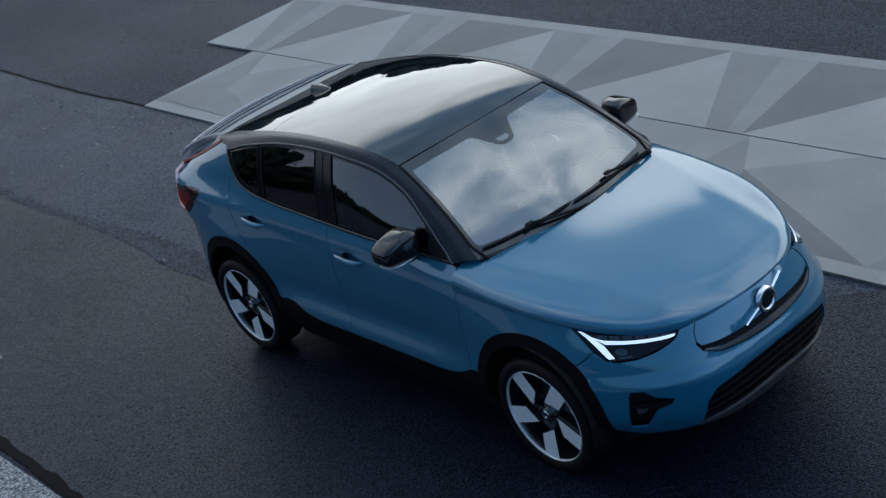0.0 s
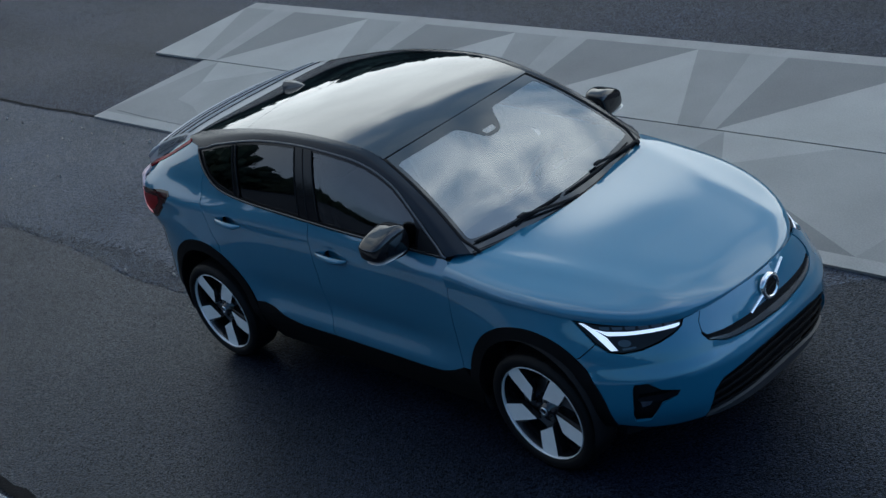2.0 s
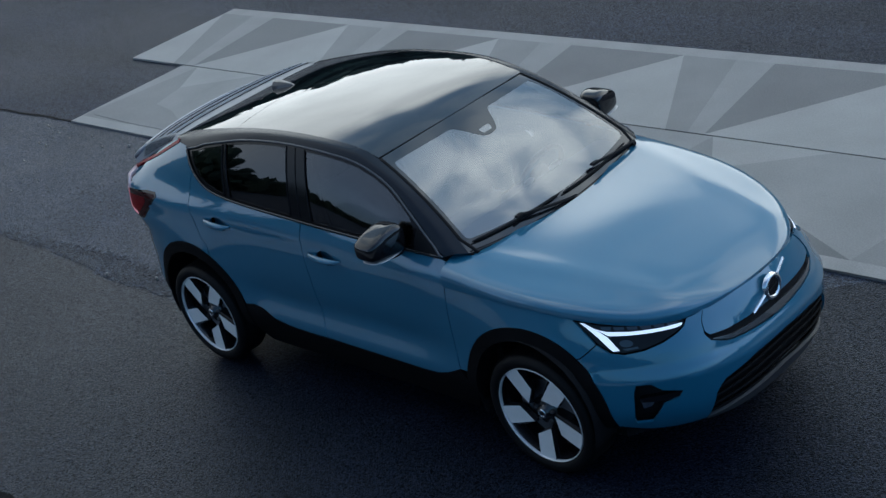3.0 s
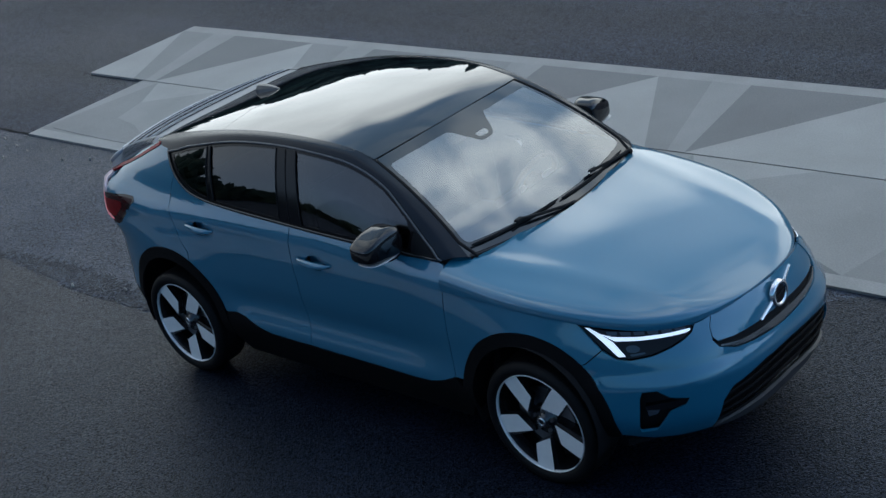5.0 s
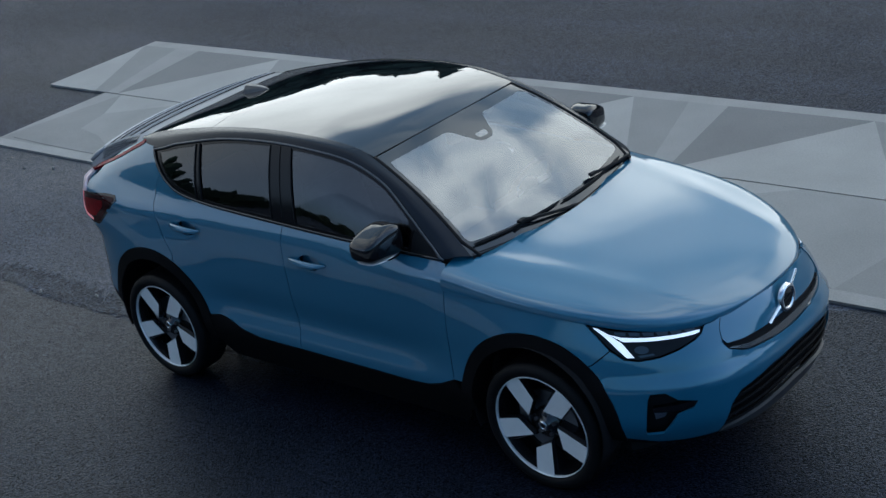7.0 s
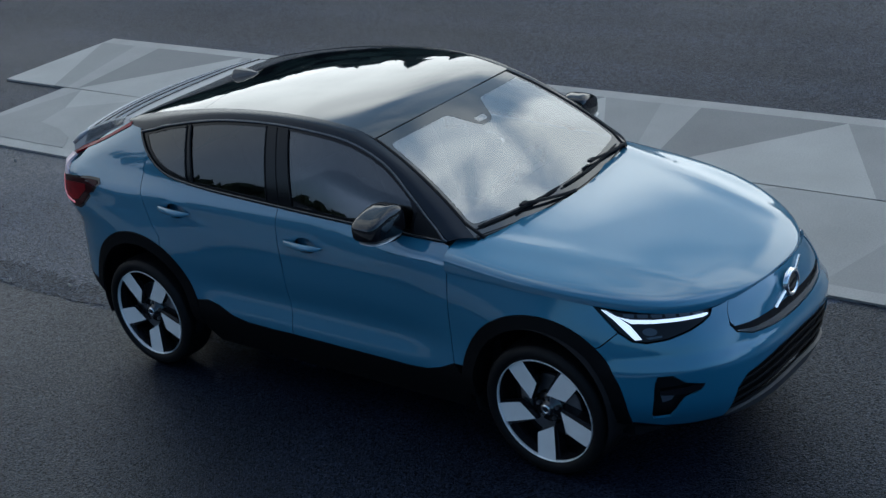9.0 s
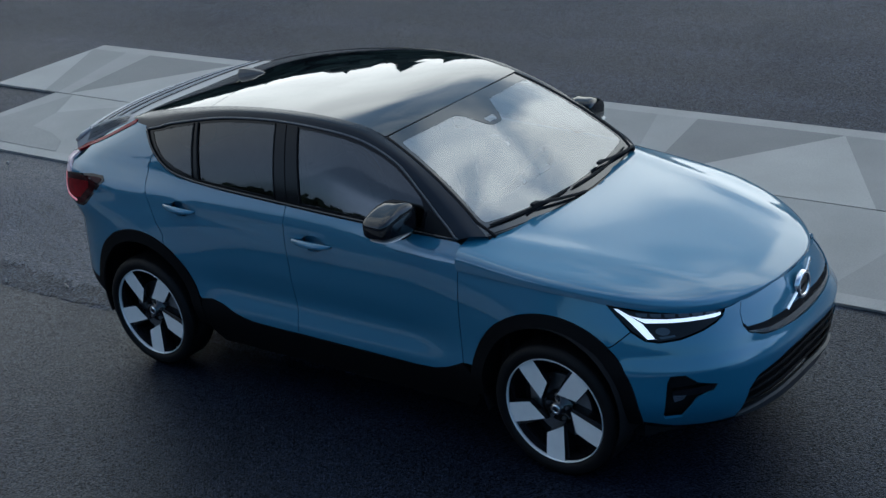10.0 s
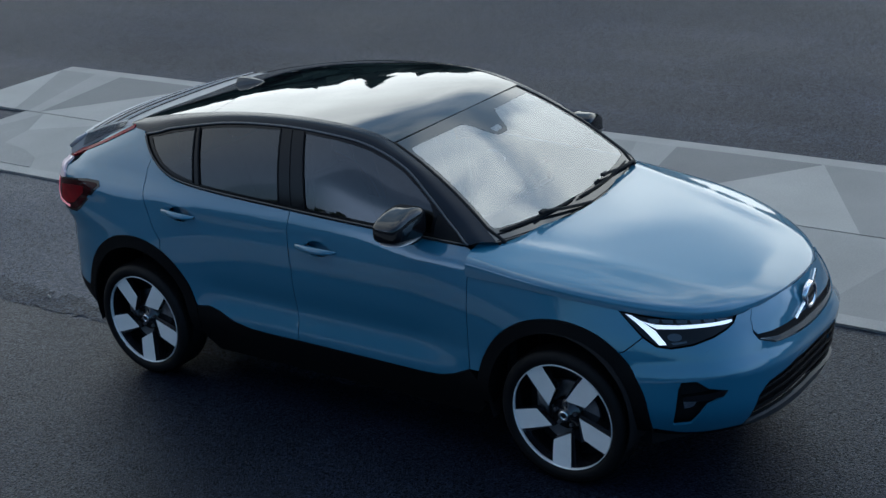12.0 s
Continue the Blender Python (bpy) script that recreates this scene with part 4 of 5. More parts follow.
S = np.sin(np.linspace(-1, 1, 57) * math.pi / 2) * .5 + np.linspace(-1, 1, 57) * .5
A = np.concatenate([[0, .006], np.linspace(.03, .97, 46), [.985, .9965]])
tucked("hood", [hood_skin(np.full(len(S), a), S) for a in A], PAINT, "blue hood with soft raised ridges")
SG = np.concatenate([[-1, -.99], np.linspace(-.95, .95, 27), [.99, 1]])
SENSOR = [(-.24, .905), (-.105, .735), (-.06, .708), (.06, .708), (.105, .735), (.24, .905)]
clear = rounded([(-.945, .095), (.945, .095), (.935, .905)] + SENSOR[::-1] + [(-.935, .905)], .05, 3)
peep = rounded([(-.06, .738), (.06, .738), (.075, .785), (-.075, .785)], .03, 3)


def screen(s, t):
    return windscreen_skin(t, s)


panel("windscreen_border", [(-1, .004), (1, .004), (1, .997), (-1, .997)], screen, FRIT, car, "black border printed round the windscreen", cell=.05, gap=0, depth=.004, holes=[clear, peep])
panel("windscreen", clear, screen, GLASS_FRONT, car, "windscreen mirroring the clouds", cell=.05, gap=0, depth=0, off=-.001)
panel("sensor_window", peep, screen, GLASS_FRONT, car, cell=.03, gap=0, depth=0, off=-.001)


def roof_rows(x_front, x_rear, n):
    out = []
    for t in np.concatenate([[0, .006], np.linspace(.03, .97, n), [.994, 1]]):
        f = .3245 - .055 * SG ** 2 if x_front is None else np.full(len(SG), x_front)
        out.append(roof_skin(f + (x_rear - f) * t, SG))
    return out


tucked("roof_glass", roof_rows(None, -.945, 30), ROOF_GLASS, "dark panoramic roof glass", drop=.003)
tucked("roof_rear", roof_rows(-.949, -1.352, 12), ROOF_GLASS, "gloss black rear roof panel", drop=.006)
tucked("rear_window", roof_rows(-1.360, -1.93, 14), ROOF_GLASS, "dark sloping rear window", drop=.006)

# side glass: one black frame a side, with panes set into it
PANES = [
    ("front_window", GLASS_SIDE, [(-.166, low_at(-.166) + .016)] + [(x, low_at(x) + .016) for x in np.linspace(-.05, .60, 6)] + [(.612, 1.215)]
     + [(x, top_at(x) - .020) for x in (.575, .50, .40, .30, .18, .06, -.06, -.16, -.236)]),
    ("rear_window_side", GLASS_REAR, [(-.905, low_at(-.905) + .016)] + [(x, low_at(x) + .016) for x in np.linspace(-.8, -.345, 5)]
     + [(x, top_at(x) - .020) for x in (-.395, -.5, -.6, -.7, -.8, -.9, -.972)]),
    ("quarter_window", GLASS_REAR, [(-1.395, 1.374), (-1.31, 1.314), (-1.21, 1.257), (-1.12, 1.224), (-1.03, 1.205), (-.95, low_at(-.95) + .018)] + [(x, top_at(x) - .020) for x in (-1.005, -1.1, -1.2, -1.3)]),
]
dlo = [tuple(p) for p in DLO_TOP] + [tuple(p) for p in DLO_LOW[1:-1]]
for fn, sd in ((right, -1), (left, 1)):
    fl = sd > 0
    panel("window_frame", dlo, fn, FRAME_BLACK, car, "black window surround", cell=.05, gap=.001, lip=.003, depth=.012, off=-.004, flip=fl, holes=[p for _, _, p in PANES])
    for name, mat, outline in PANES:
        g = panel(name, outline, fn, mat, car, "dark tinted side window", cell=.06, gap=0, lip=0, depth=0, off=-.007, flip=fl)
        g.visible_shadow = False
    # upper trim is greyer: the highlight along the gutter bend, put into its colour
    for line, line_mat in ((DLO_LOW, GLOSS_BLACK), (DLO_TOP, TRIM_HIGHLIGHT)):
        pts = [fn(np.array([p[0]]), np.array([p[1]]))[0] + np.array([0, sd * .004, 0]) for p in line]
        part("window_trim", tube(pts, .0065, 6), line_mat, car, smooth=True)
    # groove between the doors and rubber along the upright pane edges
    for x0, x1, off, rad in ((-.262, -.318, -.0035, .0028), (-.166, -.236, -.003, .0042), (-.345, -.395, -.003, .0042), (-.905, -.972, -.002, .0055), (-.955, -1.006, -.002, .0050)):
        ends = ((x0, low_at(x0) + .010), (x1, top_at(x1) - .014))
        pts = []
        for k in np.linspace(0, 1, 9):
            px, pz = (ends[0][i] + (ends[1][i] - ends[0][i]) * k for i in (0, 1))
            pts.append(fn(np.array([px]), np.array([pz]))[0] + np.array([0, sd * off, 0]))
        part("pillar_seal", tube(pts, rad, 6), MATT_BLACK, car, smooth=True)
    # pillars and roof rail
    inner = [windscreen_skin(t, float(sd)) for t in np.linspace(.0, 1, 14)] + [roof_skin(x, float(sd)) for x in np.linspace(.20, -1.60, 34)]
    ol = np.array([fn(np.array([p[0]]), np.array([p[1]]))[0] for p in DLO_TOP[::-1]] + [fn(np.array([u_of_x(-1.53, 1.394)]), np.array([1.394]))[0]])
    arc = np.concatenate([[0], np.cumsum(np.linalg.norm(np.diff(ol, axis=0), axis=1))])
    il = np.array(inner)
    arci = np.concatenate([[0], np.cumsum(np.linalg.norm(np.diff(il, axis=0), axis=1))])
    rows = []
    for t in np.linspace(0, 1, 60):
        p = np.array([np.interp(t * arci[-1], arci, il[:, i]) for i in range(3)])
        q = np.array([np.interp(t * arc[-1], arc, ol[:, i]) for i in range(3)])
        p = p + np.array([0, 0, .003])
        m = (p + q) / 2 + np.array([0, sd * .010, .011])
        rows.append([p - np.array([0, 0, .012]), p] + curve_through([p + (m - p) * .03, m, q], 5) + [q - np.array([0, sd * .012, 0])])
    rim = [windscreen_skin(t, sd * (.985 - .05 * max(0, .12 - t) / .12)) + np.array([0, 0, -.004]) for t in np.linspace(-.01, 1, 24)]
    part("pillar_trim", tube(rim, .011, 8), MATT_BLACK, car, "black rubber trim beside the windscreen", smooth=True)
    grid_part("roof_rail", rows, RAIL, car, "gloss black roof rail and windscreen pillar", flip=sd > 0)

# cowl and wipers
rows = []
for t in np.linspace(-.07, .012, 5):
    rows.append(windscreen_skin(np.full(31, t), np.linspace(-.985, .985, 31)) + np.array([0, 0, -.016 if t < 0 else .0035]))
grid_part("cowl", rows, CLADDING, car, "black cowl under the windscreen")
for s0, s1, t0, t1, sp in ((-.93, -.06, .060, .080, .02), (-.02, .84, .070, .045, .90)):
    over = np.array([.006, 0, .013])
    pts = [windscreen_skin(t0 + (t1 - t0) * k / 14, s0 + (s1 - s0) * k / 14) + over for k in range(15)]
    wiper = part("wiper", tube(pts, .0075, 6, taper=[.6] + [1] * 13 + [.6]), MATT_BLACK, car, "black wiper blade")
    mid = (s0 + s1) / 2
    arm = [windscreen_skin(.005 + (t0 + .012 - .005) * k / 10, sp + (mid - sp) * k / 10) + over * (1.2 + 1.3 * k / 10) for k in range(11)]
    part("wiper_arm", tube(arm, .0085, 6), MATT_BLACK, wiper)
    part("wiper_joint", box_mesh((.03, .055, .016), .005, 1, tuple(arm[-1])), MATT_BLACK, wiper)
    part("wiper_pivot", lathe([(.0, .03), (.016, .028), (.02, .0)], 14, "z"), MATT_BLACK, wiper).location = arm[0] - over

# spoiler over the rear window, and the roof fin
SP = np.linspace(-1, 1, 41)


def tail_row(t):
    """A line across the tail spoiler, from the rear window (0) to the trailing edge (1)."""
    x0 = np.full(41, -1.56)
    front = roof_skin(x0, SP * .99) + np.array([0, 0, .004])
    back = np.stack([-2.075 - .115 * (1 - SP ** 2), .615 * SP, 1.264 - .016 * SP ** 2], axis=-1)
    row = front + (back - front) * t
    row[:, 2] += .030 * 4 * t * (1 - t)
    return row


edge = tail_row(1.0)
lip_rows = [tail_row(t) for t in (.80, .83, .88, .94, 1.0)] + [edge + np.array([-.006, 0, -.008]), edge + np.array([.01, 0, -.024])] + [tail_row(t) - np.array([0, 0, .03]) for t in (.94, .80)]
spoiler = grid_part("spoiler", lip_rows, SPOILER_GREY, car, "dark grey tail spoiler with fine ribs")
ribbed = grid_part("ribbed_panel", [tail_row(t) - np.array([0, 0, .004]) for t in np.linspace(0, .81, 9)], RIB_GREY, spoiler, "grey ribbed panel over the rear window")
part("light_line", tube([tuple(p) for p in tail_row(.80)], .007, 6), SILVER, spoiler, "pale line along the spoiler")
for k in range(7):
    part("rib", tube([tuple(p) for p in tail_row(.16 + .085 * k)], .0038, 5), SILVER if k % 2 else GLOSS_BLACK, ribbed)
for fn, sd in ((right, -1), (left, 1)):
    rows = []
    for t, x, z in zip(np.linspace(0, 1, 9), (-1.54, -1.61, -1.68, -1.75, -1.82, -1.885, -1.945, -2.00, -2.045), (1.400, 1.376, 1.348, 1.318, 1.285, 1.255, 1.225, 1.198, 1.178)):
        top_p = tail_row(t)[0 if sd < 0 else -1]
        foot = fn(np.array([u_of_x(x, z)]), np.array([z]))[0]
        out = np.array([0, sd * .010, 0])
        rows.append([top_p, top_p + (foot - top_p) * .2 + out, top_p + (foot - top_p) * .6 + out, foot])
    cheek = grid_part("spoiler_cheek", rows, RIB_GREY, spoiler, "pale grey end of the spoiler", flip=sd < 0)
    part("end_cap", tube([r[0] + (r[3] - r[0]) * f + np.array([0, sd * .012, 0]) for r, f in zip(rows[6:], (.10, .20, .35))], .016, 8, taper=[.5, 1, .8]), SILVER, cheek, "pale tip of the spoiler", smooth=True)
    for f in (.16, .25, .34, .43, .52, .61, .70, .79):
        part("cheek_rib", tube([r[0] + (r[3] - r[0]) * f + np.array([0, sd * .012, 0]) for r in rows[1:7]], .0014, 5), GLOSS_BLACK, cheek)
fin_bm = bmesh.new()
rings = []
for x, w, h in ((-1.075, .004, .002), (-1.11, .014, .016), (-1.16, .022, .032), (-1.22, .029, .048), (-1.265, .031, .055), (-1.275, .029, .053)):
    base = float(roof_mid_z(x)) - .004
    rings.append([fin_bm.verts.new((x, y * w, base + z * h)) for y, z in ((-1.25, 0), (-.95, .55), (-.5, .95), (0, 1), (.5, .95), (.95, .55), (1.25, 0))])
for p, q in zip(rings, rings[1:]):
    for k in range(6):
        fin_bm.faces.new((p[k], p[k + 1], q[k + 1], q[k]))
fin_bm.faces.new(rings[0])
fin_bm.faces.new(rings[-1])
bmesh.ops.recalc_face_normals(fin_bm, faces=fin_bm.faces[:])
part("roof_fin", fin_bm, material("grey_fin_plastic", (.030, .032, .036), .3, coat=.2), car, "dark grey shark fin aerial")


# ---- mirrors and handles ----
def blob(cx, cy, cz, sx, sy, sz, n=2.6, nu=28, nv=16, shear=0.0):
    """A rounded box-like shell."""
    bm = bmesh.new()
    rows = []
    e = 2 / n
    f = lambda c: math.copysign(abs(c) ** e, c)
    for i in range(nv + 1):
        b = -math.pi / 2 + math.pi * i / nv
        ring = []
        for j in range(nu):
            a = 2 * math.pi * j / nu
            x, y, z = f(math.cos(b)) * f(math.cos(a)), f(math.cos(b)) * f(math.sin(a)), f(math.sin(b))
            ring.append(bm.verts.new((cx + sx * x + shear * z * sx, cy + sy * y, cz + sz * z)))
        rows.append(ring)
    for p, q in zip(rows, rows[1:]):
        for j in range(nu):
            bm.faces.new((p[j], p[(j + 1) % nu], q[(j + 1) % nu], q[j]))
    bmesh.ops.remove_doubles(bm, verts=bm.verts[:], dist=1e-5)
    bmesh.ops.recalc_face_normals(bm, faces=bm.faces[:])
    return bm


def grip_bar(line, sd):
    """A handle bar with a flat face, thinner towards its ends."""
    bm = bmesh.new()
    rings = []
    for i, p in enumerate(line):
        t = i / (len(line) - 1)
        k = max(.35, math.sin(math.pi * t) ** .35)
        ring = []
        for j in range(16):
            a = 2 * math.pi * j / 16
            o, h = (math.copysign(abs(f(a)) ** .7, f(a)) for f in (math.cos, math.sin))
            ring.append(bm.verts.new((p[0], p[1] + sd * .011 * o * k - sd * .004 * h * k, p[2] + .0165 * h * k)))
        rings.append(ring)
    for p, q in zip(rings, rings[1:]):
        for j in range(16):
            bm.faces.new((p[j], p[(j + 1) % 16], q[(j + 1) % 16], q[j]))
    bm.faces.new(rings[0])
    bm.faces.new(rings[-1])
    bmesh.ops.recalc_face_normals(bm, faces=bm.faces[:])
    return bm


for fn, sd in ((right, -1), (left, 1)):
    fl = sd > 0
    bm = blob(.512, sd * .908, 1.206, .084, .114, .082, 4.2)
    for v in bm.verts:                       # the shell tapers outwards and its back is cut flat
        k = (abs(v.co.y) - .908) / .114
        w = max(0, (k + .35) / 1.35)
        v.co.z = 1.204 + (v.co.z - 1.204) * (1 - (.62 if v.co.z > 1.204 else .18) * w ** 1.6) - .010 * w
        v.co.x = max(v.co.x - .022 * k, .446 - .02 * k)
    mirror = part("wing_mirror", bm, GLOSS_BLACK, car, "gloss black door mirror", smooth=True)
    part("mirror_lip", blob(.514, sd * .905, 1.132, .082, .112, .006, 2.8, 24, 8), material("grey_mirror_base", (.38, .39, .40), .3, .5, coat=.5), mirror, smooth=True)
    part("mirror_glass", box_mesh((.004, .13, .08), .002, 1, (.440, sd * .862, 1.196)), CHROME, mirror)
    part("mirror_arm", blob(.515, sd * .835, 1.118, .050, .060, .030, 2.6, 20, 10), MATT_BLACK, mirror, smooth=True)
    panel("mirror_sail", [(.625, low_at(.62) + .010), (.80, 1.112), (.72, 1.172), (.632, 1.222)], fn, MATT_BLACK, car, cell=.05, gap=0, lip=.002, depth=.006, off=.002, flip=fl)
    for spec in HANDLES:
        x0, x1, z0, z1 = spec
        hs = []
        for t in np.linspace(0, 1, 13):
            p = fn(np.array([x0 + (x1 - x0) * t]), np.array([z0 + (z1 - z0) * t]))[0]
            hs.append(p + np.array([0, sd * (.004 + .030 * math.sin(math.pi * t) ** .5), 0]))
        hb = grip_bar(hs, sd)
        handle = part("door_handle", hb, PAINT, car, "blue bar door handle", smooth=True)
        panel("handle_cup", handle_cup(spec, 1.12), fn, PAINT, handle, cell=.02, gap=0, lip=0, depth=0, off=-.042, flip=fl)


# ---- wheels ----
SPIN_F, SPIN_R = radians(52), radians(54)


def wheel(name, cx, sd, spin):
    """Tyre, rim with five broad machined blades, brake disc."""
    root = new(name)
    root.parent = car
    root["label"] = "five-spoke black and machined alloy wheel"
    tyre = [(.268, -.020), (.276, -.004), (.290, .004), (.312, .004), (.330, -.006), (.339, -.022), (.343, -.045), (.3435, -.110), (.343, -.175), (.335, -.200), (.312, -.214), (.27, -.205)]
    t = part("tyre", lathe(tyre, 72), RUBBER, root, "black low-profile tyre", smooth=True)
    bm = bmesh.new()
    for i in range(60):                      # raised tread blocks in two rows
        for side_y in (-.050, -.150):
            a = 2 * math.pi * (i + (.5 if side_y < -.1 else 0)) / 60
            q = [(.345 * math.cos(a + s * .038), side_y + e, .345 * math.sin(a + s * .038)) for s, e in ((-1, -.035), (1, -.030), (1, .030), (-1, .035))]
            bm.faces.new([bm.verts.new(p) for p in q])
    part("tread", bm, RUBBER, t)
    part("rim_lip", lathe([(.2660, -.022), (.2668, -.006), (.2688, -.003), (.2708, -.006), (.2715, -.020)], 72), ALLOY, root, "bright machined rim edge", smooth=True)
    part("barrel", lathe([(.258, -.015), (.250, -.04), (.240, -.10), (.245, -.20)], 48), DARK_ALLOY, root, smooth=True)
    part("brake_disc", lathe([(.03, -.085), (.165, -.085), (.165, -.10), (.03, -.10)], 40), STEEL, root, smooth=False)
    cal = box_mesh((.07, .045, .15), .012, 2, (-.135, -.085, .02))
    part("brake_caliper", cal, STEEL, root, "grey brake caliper", smooth=True)
    part("backing", lathe([(.0, -.13), (.25, -.13)], 32), MATT_BLACK, root)
    part("hub", lathe([(.0, -.026), (.030, -.026), (.034, -.030), (.036, -.045), (.075, -.052), (.085, -.075), (.03, -.08)], 40), DARK_ALLOY, root, smooth=True)
    part("centre_cap", lathe([(.013, -.0235), (.016, -.0215), (.023, -.0215), (.026, -.0245)], 28), CHROME, root, smooth=True)
    for k in range(5):
        ang = spin + 2 * math.pi * k / 5
        # machined blade: broad at the rim, cut slantwise at the hub
        plan = [(.2610, -.055), (.2665, -.005), (.2625, .047), (.200, .046), (.140, .044), (.078, .041), (.135, -.051), (.200, -.054)]
        for nm, poly, mat, y0, y1 in (("blade", plan, ALLOY, -.026, -.012), ("dark_arm", [(.2580, .045), (.2520, .068), (.165, .060), (.075, .050), (.070, .035), (.170, .044)], DARK_ALLOY, -.060, -.026)):
            bm = bmesh.new()
            vs0, vs1 = [], []
            for r, w in poly:
                ca, sn = math.cos(ang), math.sin(ang)
                dish = -.016 * (1 - min(r / .26, 1)) ** 1.2
                x, z = r * ca - w * sn, r * sn + w * ca
                vs1.append(bm.verts.new((x, y1 + dish, z)))
                cxp, czp = .165 * ca, .165 * sn
                vs0.append(bm.verts.new((cxp + (x - cxp) * 1.06, y0 - .02 + dish, czp + (z - czp) * 1.06)))
            bm.faces.new(vs1)
            n = len(poly)
            for i in range(n):
                bm.faces.new((vs1[i], vs0[i], vs0[(i + 1) % n], vs1[(i + 1) % n]))
            bmesh.ops.recalc_face_normals(bm, faces=bm.faces[:])
            bladeob = part(nm, bm, mat, root)
            if nm == "blade":
                bladeob.data.materials.append(DARK_ALLOY)
                for pi, pf in enumerate(bladeob.data.polygons):
                    pf.material_index = 0 if pi == 0 else 1
    for k in range(5):
        a = spin + .63 + 2 * math.pi * k / 5
        part("wheel_nut", lathe([(.0, -.036), (.009, -.036), (.011, -.050)], 10), STEEL, root).location = (.056 * math.cos(a), 0, .056 * math.sin(a))
    if sd < 0:
        root.matrix_local = Matrix.Translation((cx, sd * (.866 if cx > 0 else .894), HUB_Z if cx > 0 else .332)) @ Matrix.Diagonal((1, -1, 1, 1) if cx > 0 else (.968, -.968, .968, 1))
    else:
        root.matrix_local = Matrix.Translation((cx, sd * (.866 if cx > 0 else .894), HUB_Z))
    return root


for cx, sd, spin in ((FRONT_X, -1, SPIN_F), (REAR_X, -1, SPIN_R), (FRONT_X, 1, .4), (REAR_X, 1, .9)):
    wheel("wheel", cx, sd, spin)
    acx = ARCH_F if cx > 0 else ARCH_R
    # inner wheel housing
    rows = []
    for yy in (.50, .60, .70, .80, .872):
        rows.append([(acx + .385 * math.cos(a), sd * yy, ARCH_Z + .385 * math.sin(a)) for a in np.linspace(radians(-20), radians(200), 30)])
    grid_part("wheel_housing", rows, MATT_BLACK, car, "black wheel housing", flip=sd > 0)
    bm = bmesh.new()
    ring = [bm.verts.new((acx + .385 * math.cos(a), sd * .50, ARCH_Z + .385 * math.sin(a))) for a in np.linspace(radians(-20), radians(200), 30)]
    bm.faces.new(ring)
    part("housing_wall", bm, MATT_BLACK, car)

# ---- underbody and cabin ----
part("underbody", slab([(-1.95, -.66), (1.72, -.66), (1.90, -.4), (1.90, .4), (1.72, .66), (-1.95, .66)], .20, .30), MATT_BLACK, car, "dark flat underbody")
part("cabin_floor", slab([(-.94, -.78), (.86, -.78), (.86, .78), (-.94, .78)], .30, .42), MATT_BLACK, car)
part("boot_floor", box_mesh((.98, 1.0, .05), .01, 1, (-1.45, 0, .80)), MATT_BLACK, car)
part("bulkhead", box_mesh((.06, 1.44, .62), .02, 1, (.98, 0, .70)), MATT_BLACK, car)
bm = box_mesh((.36, 1.42, .20), .06, 3, (.80, 0, .98))
part("dashboard", bm, material("grey_dashboard", (.07, .072, .076), .8, vary=.15, scale=6), car, "grey dashboard", smooth=True)
part("centre_screen", box_mesh((.02, .19, .24), .006, 1, (.60, 0, .97)), GLOSS_BLACK, car)
ringp = [(.185 * math.cos(a), .185 * math.sin(a)) for a in np.linspace(0, 2 * math.pi, 33)]
sw = Matrix.Translation((.47, .36, .98)) @ Euler((0, radians(-64), 0)).to_matrix().to_4x4()
wheel_bm = tube([sw @ Vector((p[0], p[1], 0)) for p in ringp], .015, 8)
steer = part("steering_wheel", wheel_bm, material("dark_leather", (.03, .03, .032), .45), car, "dark leather steering wheel", smooth=True)
part("steering_hub", blob(.47, .36, .98, .03, .075, .055, 2.4, 20, 10), MATT_BLACK, steer, smooth=True)
part("steering_spoke", tube([sw @ Vector((0, -.18, 0)), sw @ Vector((0, .18, 0))], .014, 6), ALLOY, steer)
for x, y in ((-.12, -.36), (-.12, .36), (-.98, -.38), (-.98, .38), (-.98, 0)):
    wd = .25 if y else .15
    base = new("seat")
    base.parent = car
    base["label"] = "grey fabric seat with a headrest"
    part("cushion", box_mesh((.50, wd * 2, .18), .06, 3, (x + .16, y, .60)), SEAT, base, smooth=True)
    bk = box_mesh((.15, wd * 2, .60), .06, 3, (0, 0, .30))
    bmesh.ops.transform(bk, matrix=Matrix.Translation((x - .10, y, .62)) @ Euler((0, radians(-18), 0)).to_matrix().to_4x4(), verts=bk.verts[:])
    part("backrest", bk, SEAT, base, smooth=True)
    part("headrest", blob(x - .33, y, 1.275, .055, .125 if y else .10, .085, 2.6), SEAT, base, smooth=True)
# roof lining keeps the cabin dark from above
rows = [roof_skin(np.full(15, x), np.linspace(-.96, .96, 15)) - np.array([0, 0, .035]) for x in np.linspace(.22, -1.7, 24)]
grid_part("headlining", rows, LINING, car, "grey headlining", flip=False)
mir = part("rear_view_mirror", blob(.36, 0, 1.415, .022, .115, .035, 2.8), MATT_BLACK, car, "dark rear-view mirror", smooth=True)
part("mirror_face", box_mesh((.004, .20, .05), .002, 1, (.335, 0, 1.415)), CHROME, mir)
part("sensor_housing", blob(.345, 0, 1.46, .07, .10, .035, 2.6), MATT_BLACK, car, "dark sensor housing behind the windscreen", smooth=True)
part("inner_pillar", tube([(-.22, -.70, 1.10), (-.26, -.64, 1.45)], .03, 8), LINING, car)
part("inner_pillar", tube([(-.22, .70, 1.10), (-.26, .64, 1.45)], .03, 8), LINING, car)
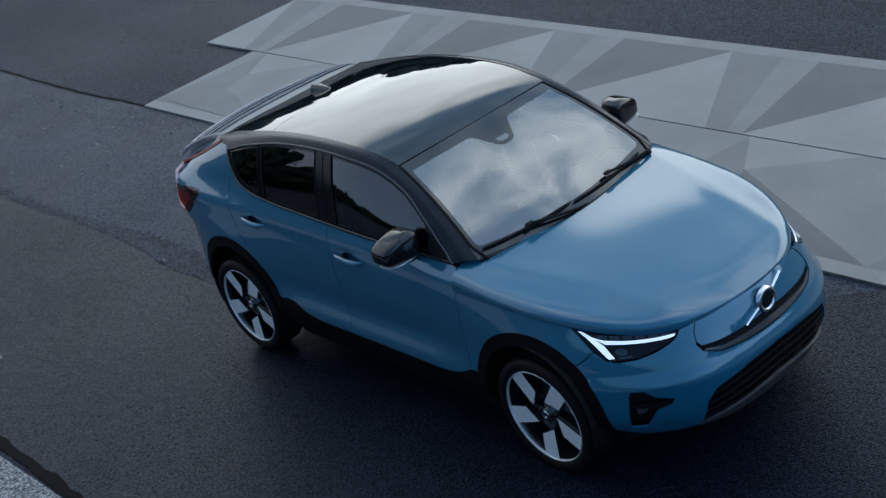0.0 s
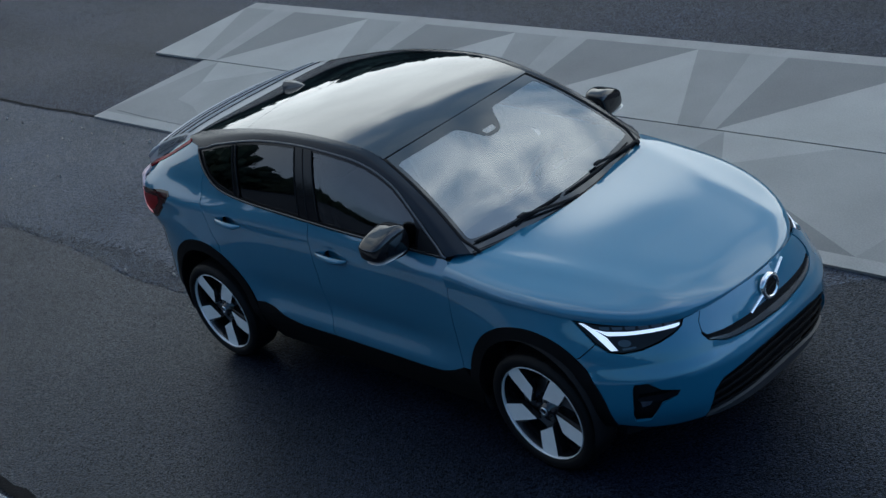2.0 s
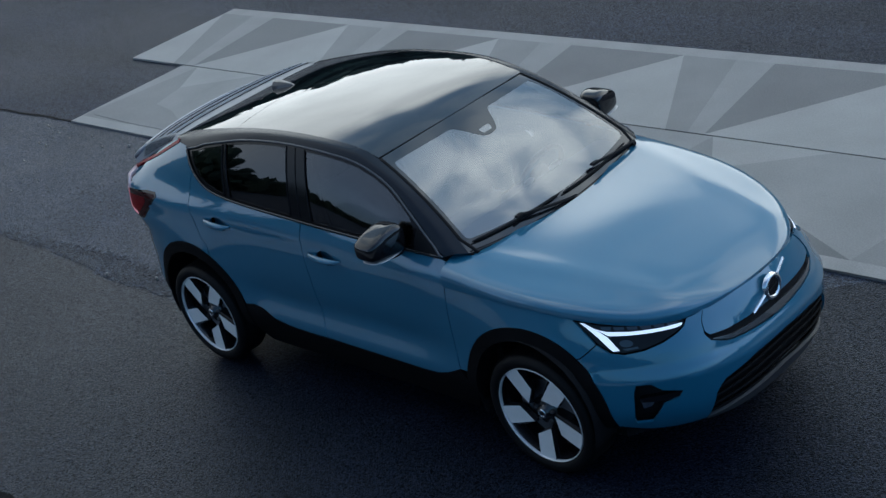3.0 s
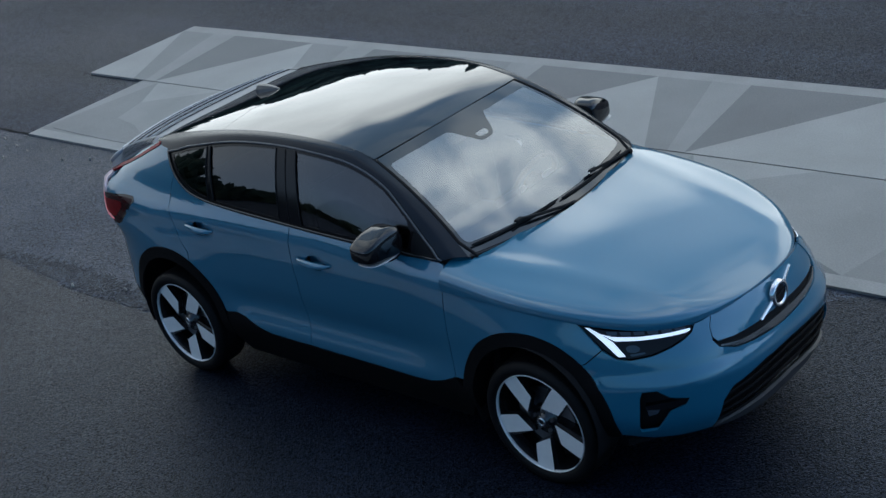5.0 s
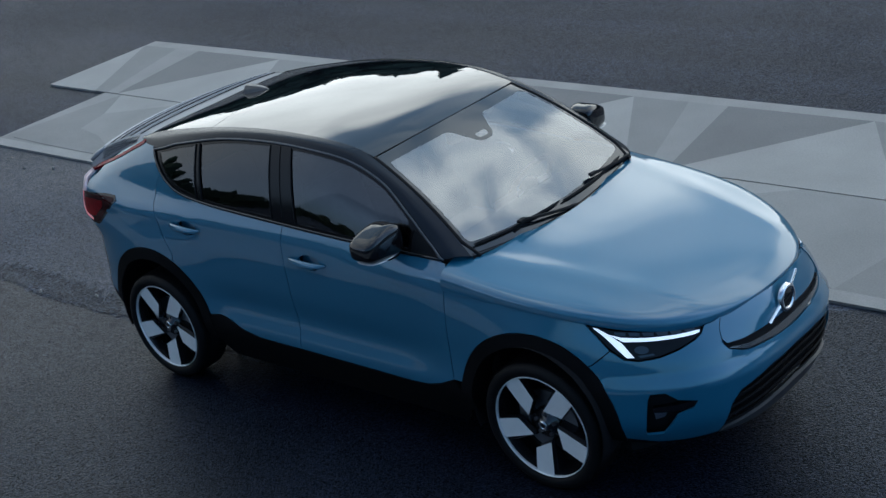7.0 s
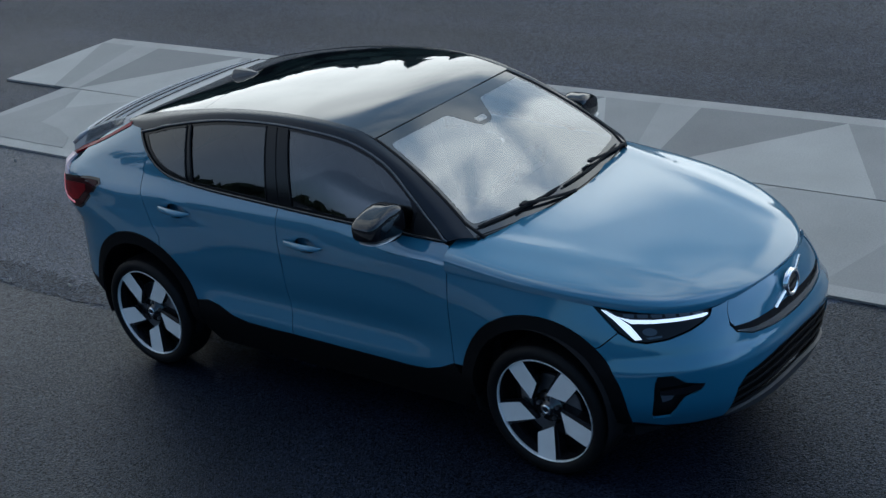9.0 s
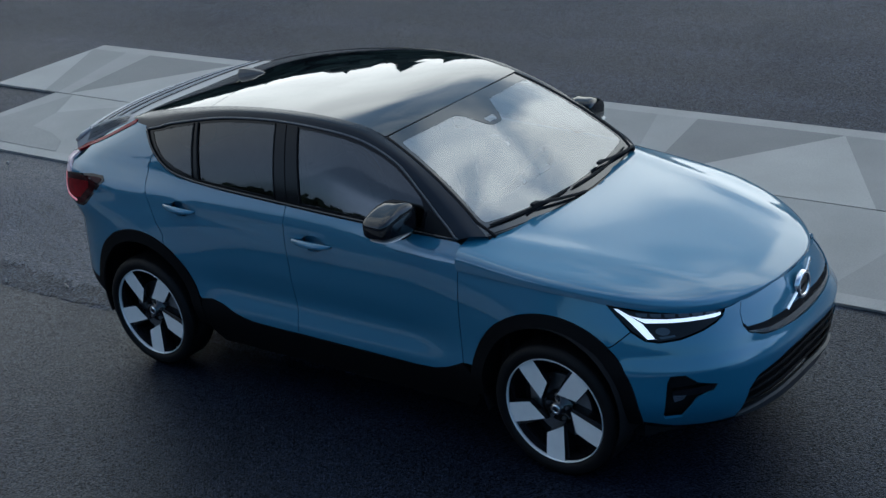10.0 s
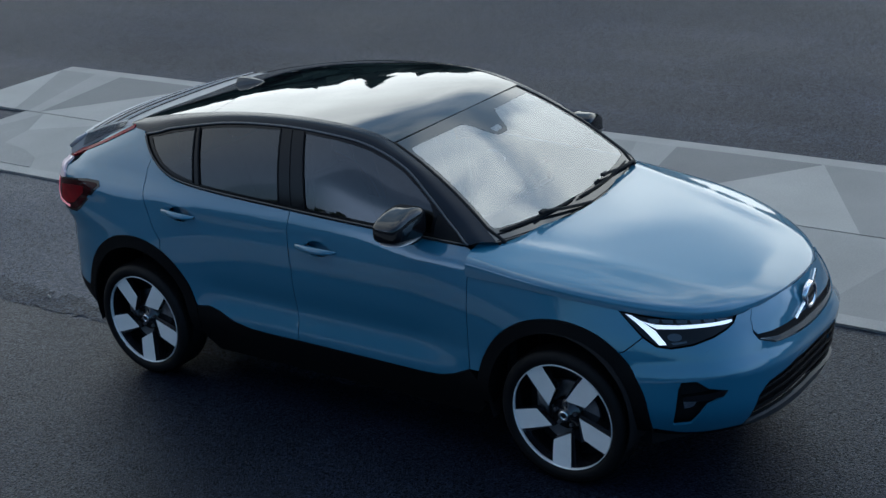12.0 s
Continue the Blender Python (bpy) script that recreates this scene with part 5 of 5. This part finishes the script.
part("seat_belt", tube([(-.24, -.67, 1.36), (-.28, -.60, .95), (-.30, -.58, .7)], .014, 6), material("grey_belt", (.10, .10, .10), .8), car)


# ---- the wood round the place, which shows in the paint and the glass ----
def mixed_wood():
    rnd = random.Random(11)
    bm = bmesh.new()
    for i in range(2000):
        az = radians(i * .18 + rnd.uniform(-.6, .6))
        toward = 0.5 + 0.5 * math.cos(az - radians(125))
        r = rnd.uniform(60, 92)
        x, y = r * math.cos(az), r * math.sin(az)
        h = rnd.triangular(6.5, 14.5, 10.0) * (.26 + .74 * toward ** 1.8 + .16 * math.exp(-((az - radians(127)) / radians(9)) ** 2) + .75 * math.exp(-((az - radians(206)) / radians(8)) ** 2)) * (1 + .18 * math.sin(az * 9) + .12 * math.sin(az * 23 + 1) + .07 * math.sin(az * 71)) * (1.0 if rnd.random() < .86 else rnd.uniform(1.1, 1.32))
        stem = [bm.verts.new((x + .18 * math.cos(k * 2.1), y + .18 * math.sin(k * 2.1), z)) for z in (-.02, h * .3) for k in range(3)]
        for k in range(3):
            bm.faces.new((stem[k], stem[(k + 1) % 3], stem[3 + (k + 1) % 3], stem[3 + k]))
        if rnd.random() < .6:                # broadleaf: a heap of uneven clumps
            for c in range(6):
                cr = h * rnd.uniform(.10, .20)
                ca = rnd.uniform(0, 6.3)
                co = h * rnd.uniform(0, .16)
                cx, cy, cz = x + co * math.cos(ca), y + co * math.sin(ca), max(cr, (h - cr) * (.42 + .58 * c / 5))
                last = [bm.verts.new((cx, cy, cz - cr))] * 8
                for lat in (-.55, 0, .6, 1.2):
                    ring = []
                    for k in range(8):
                        q = cr * rnd.uniform(.78, 1.15)
                        a = 2 * math.pi * k / 8
                        ring.append(bm.verts.new((cx + q * math.cos(lat) * math.cos(a), cy + q * math.cos(lat) * math.sin(a), cz + q * math.sin(lat))))
                    for k in range(8):
                        j = (k + 1) % 8
                        bm.faces.new((last[k], ring[j], ring[k]) if last[k] is last[j] else (last[k], last[j], ring[j], ring[k]))
                    last = ring
                bm.faces.new(last)
            for c in range(26):              # loose sprays round the crown
                a, q = rnd.uniform(0, 6.3), h * rnd.uniform(.04, .24)
                px, py, pz = x + q * math.cos(a), y + q * math.sin(a), h * (1.06 - .9 * (q / h) - rnd.uniform(0, .18))
                w = h * rnd.uniform(.018, .04)
                bm.faces.new([bm.verts.new((px + w * rnd.uniform(-1, 1), py + w * rnd.uniform(-1, 1), pz + w * e)) for e in (-1.0, 1.2, -.2)])
            continue
        wide = h * rnd.uniform(.12, .20)
        tiers = 11
        for t in range(tiers):
            z0 = h * (.06 + .88 * t / tiers)
            z1 = min(h, z0 + h * .20)
            w = wide * (1 - t / tiers) ** .75 + .12
            tip = bm.verts.new((x + rnd.uniform(-.1, .1), y + rnd.uniform(-.1, .1), z1))
            n = 9
            ring = []
            for k in range(n):
                a = 2 * math.pi * k / n + rnd.uniform(-.2, .2)
                q = w * rnd.uniform(.55, 1.15)
                ring.append(bm.verts.new((x + q * math.cos(a), y + q * math.sin(a), z0 + rnd.uniform(-.35, .25) * h * .06)))
            for k in range(n):
                bm.faces.new((ring[k], ring[(k + 1) % n], tip))
    return tagged(part("far_wood", bm, SPRUCE), "dark mixed wood standing round the asphalt", "wood", kind="stuff")


mixed_wood()
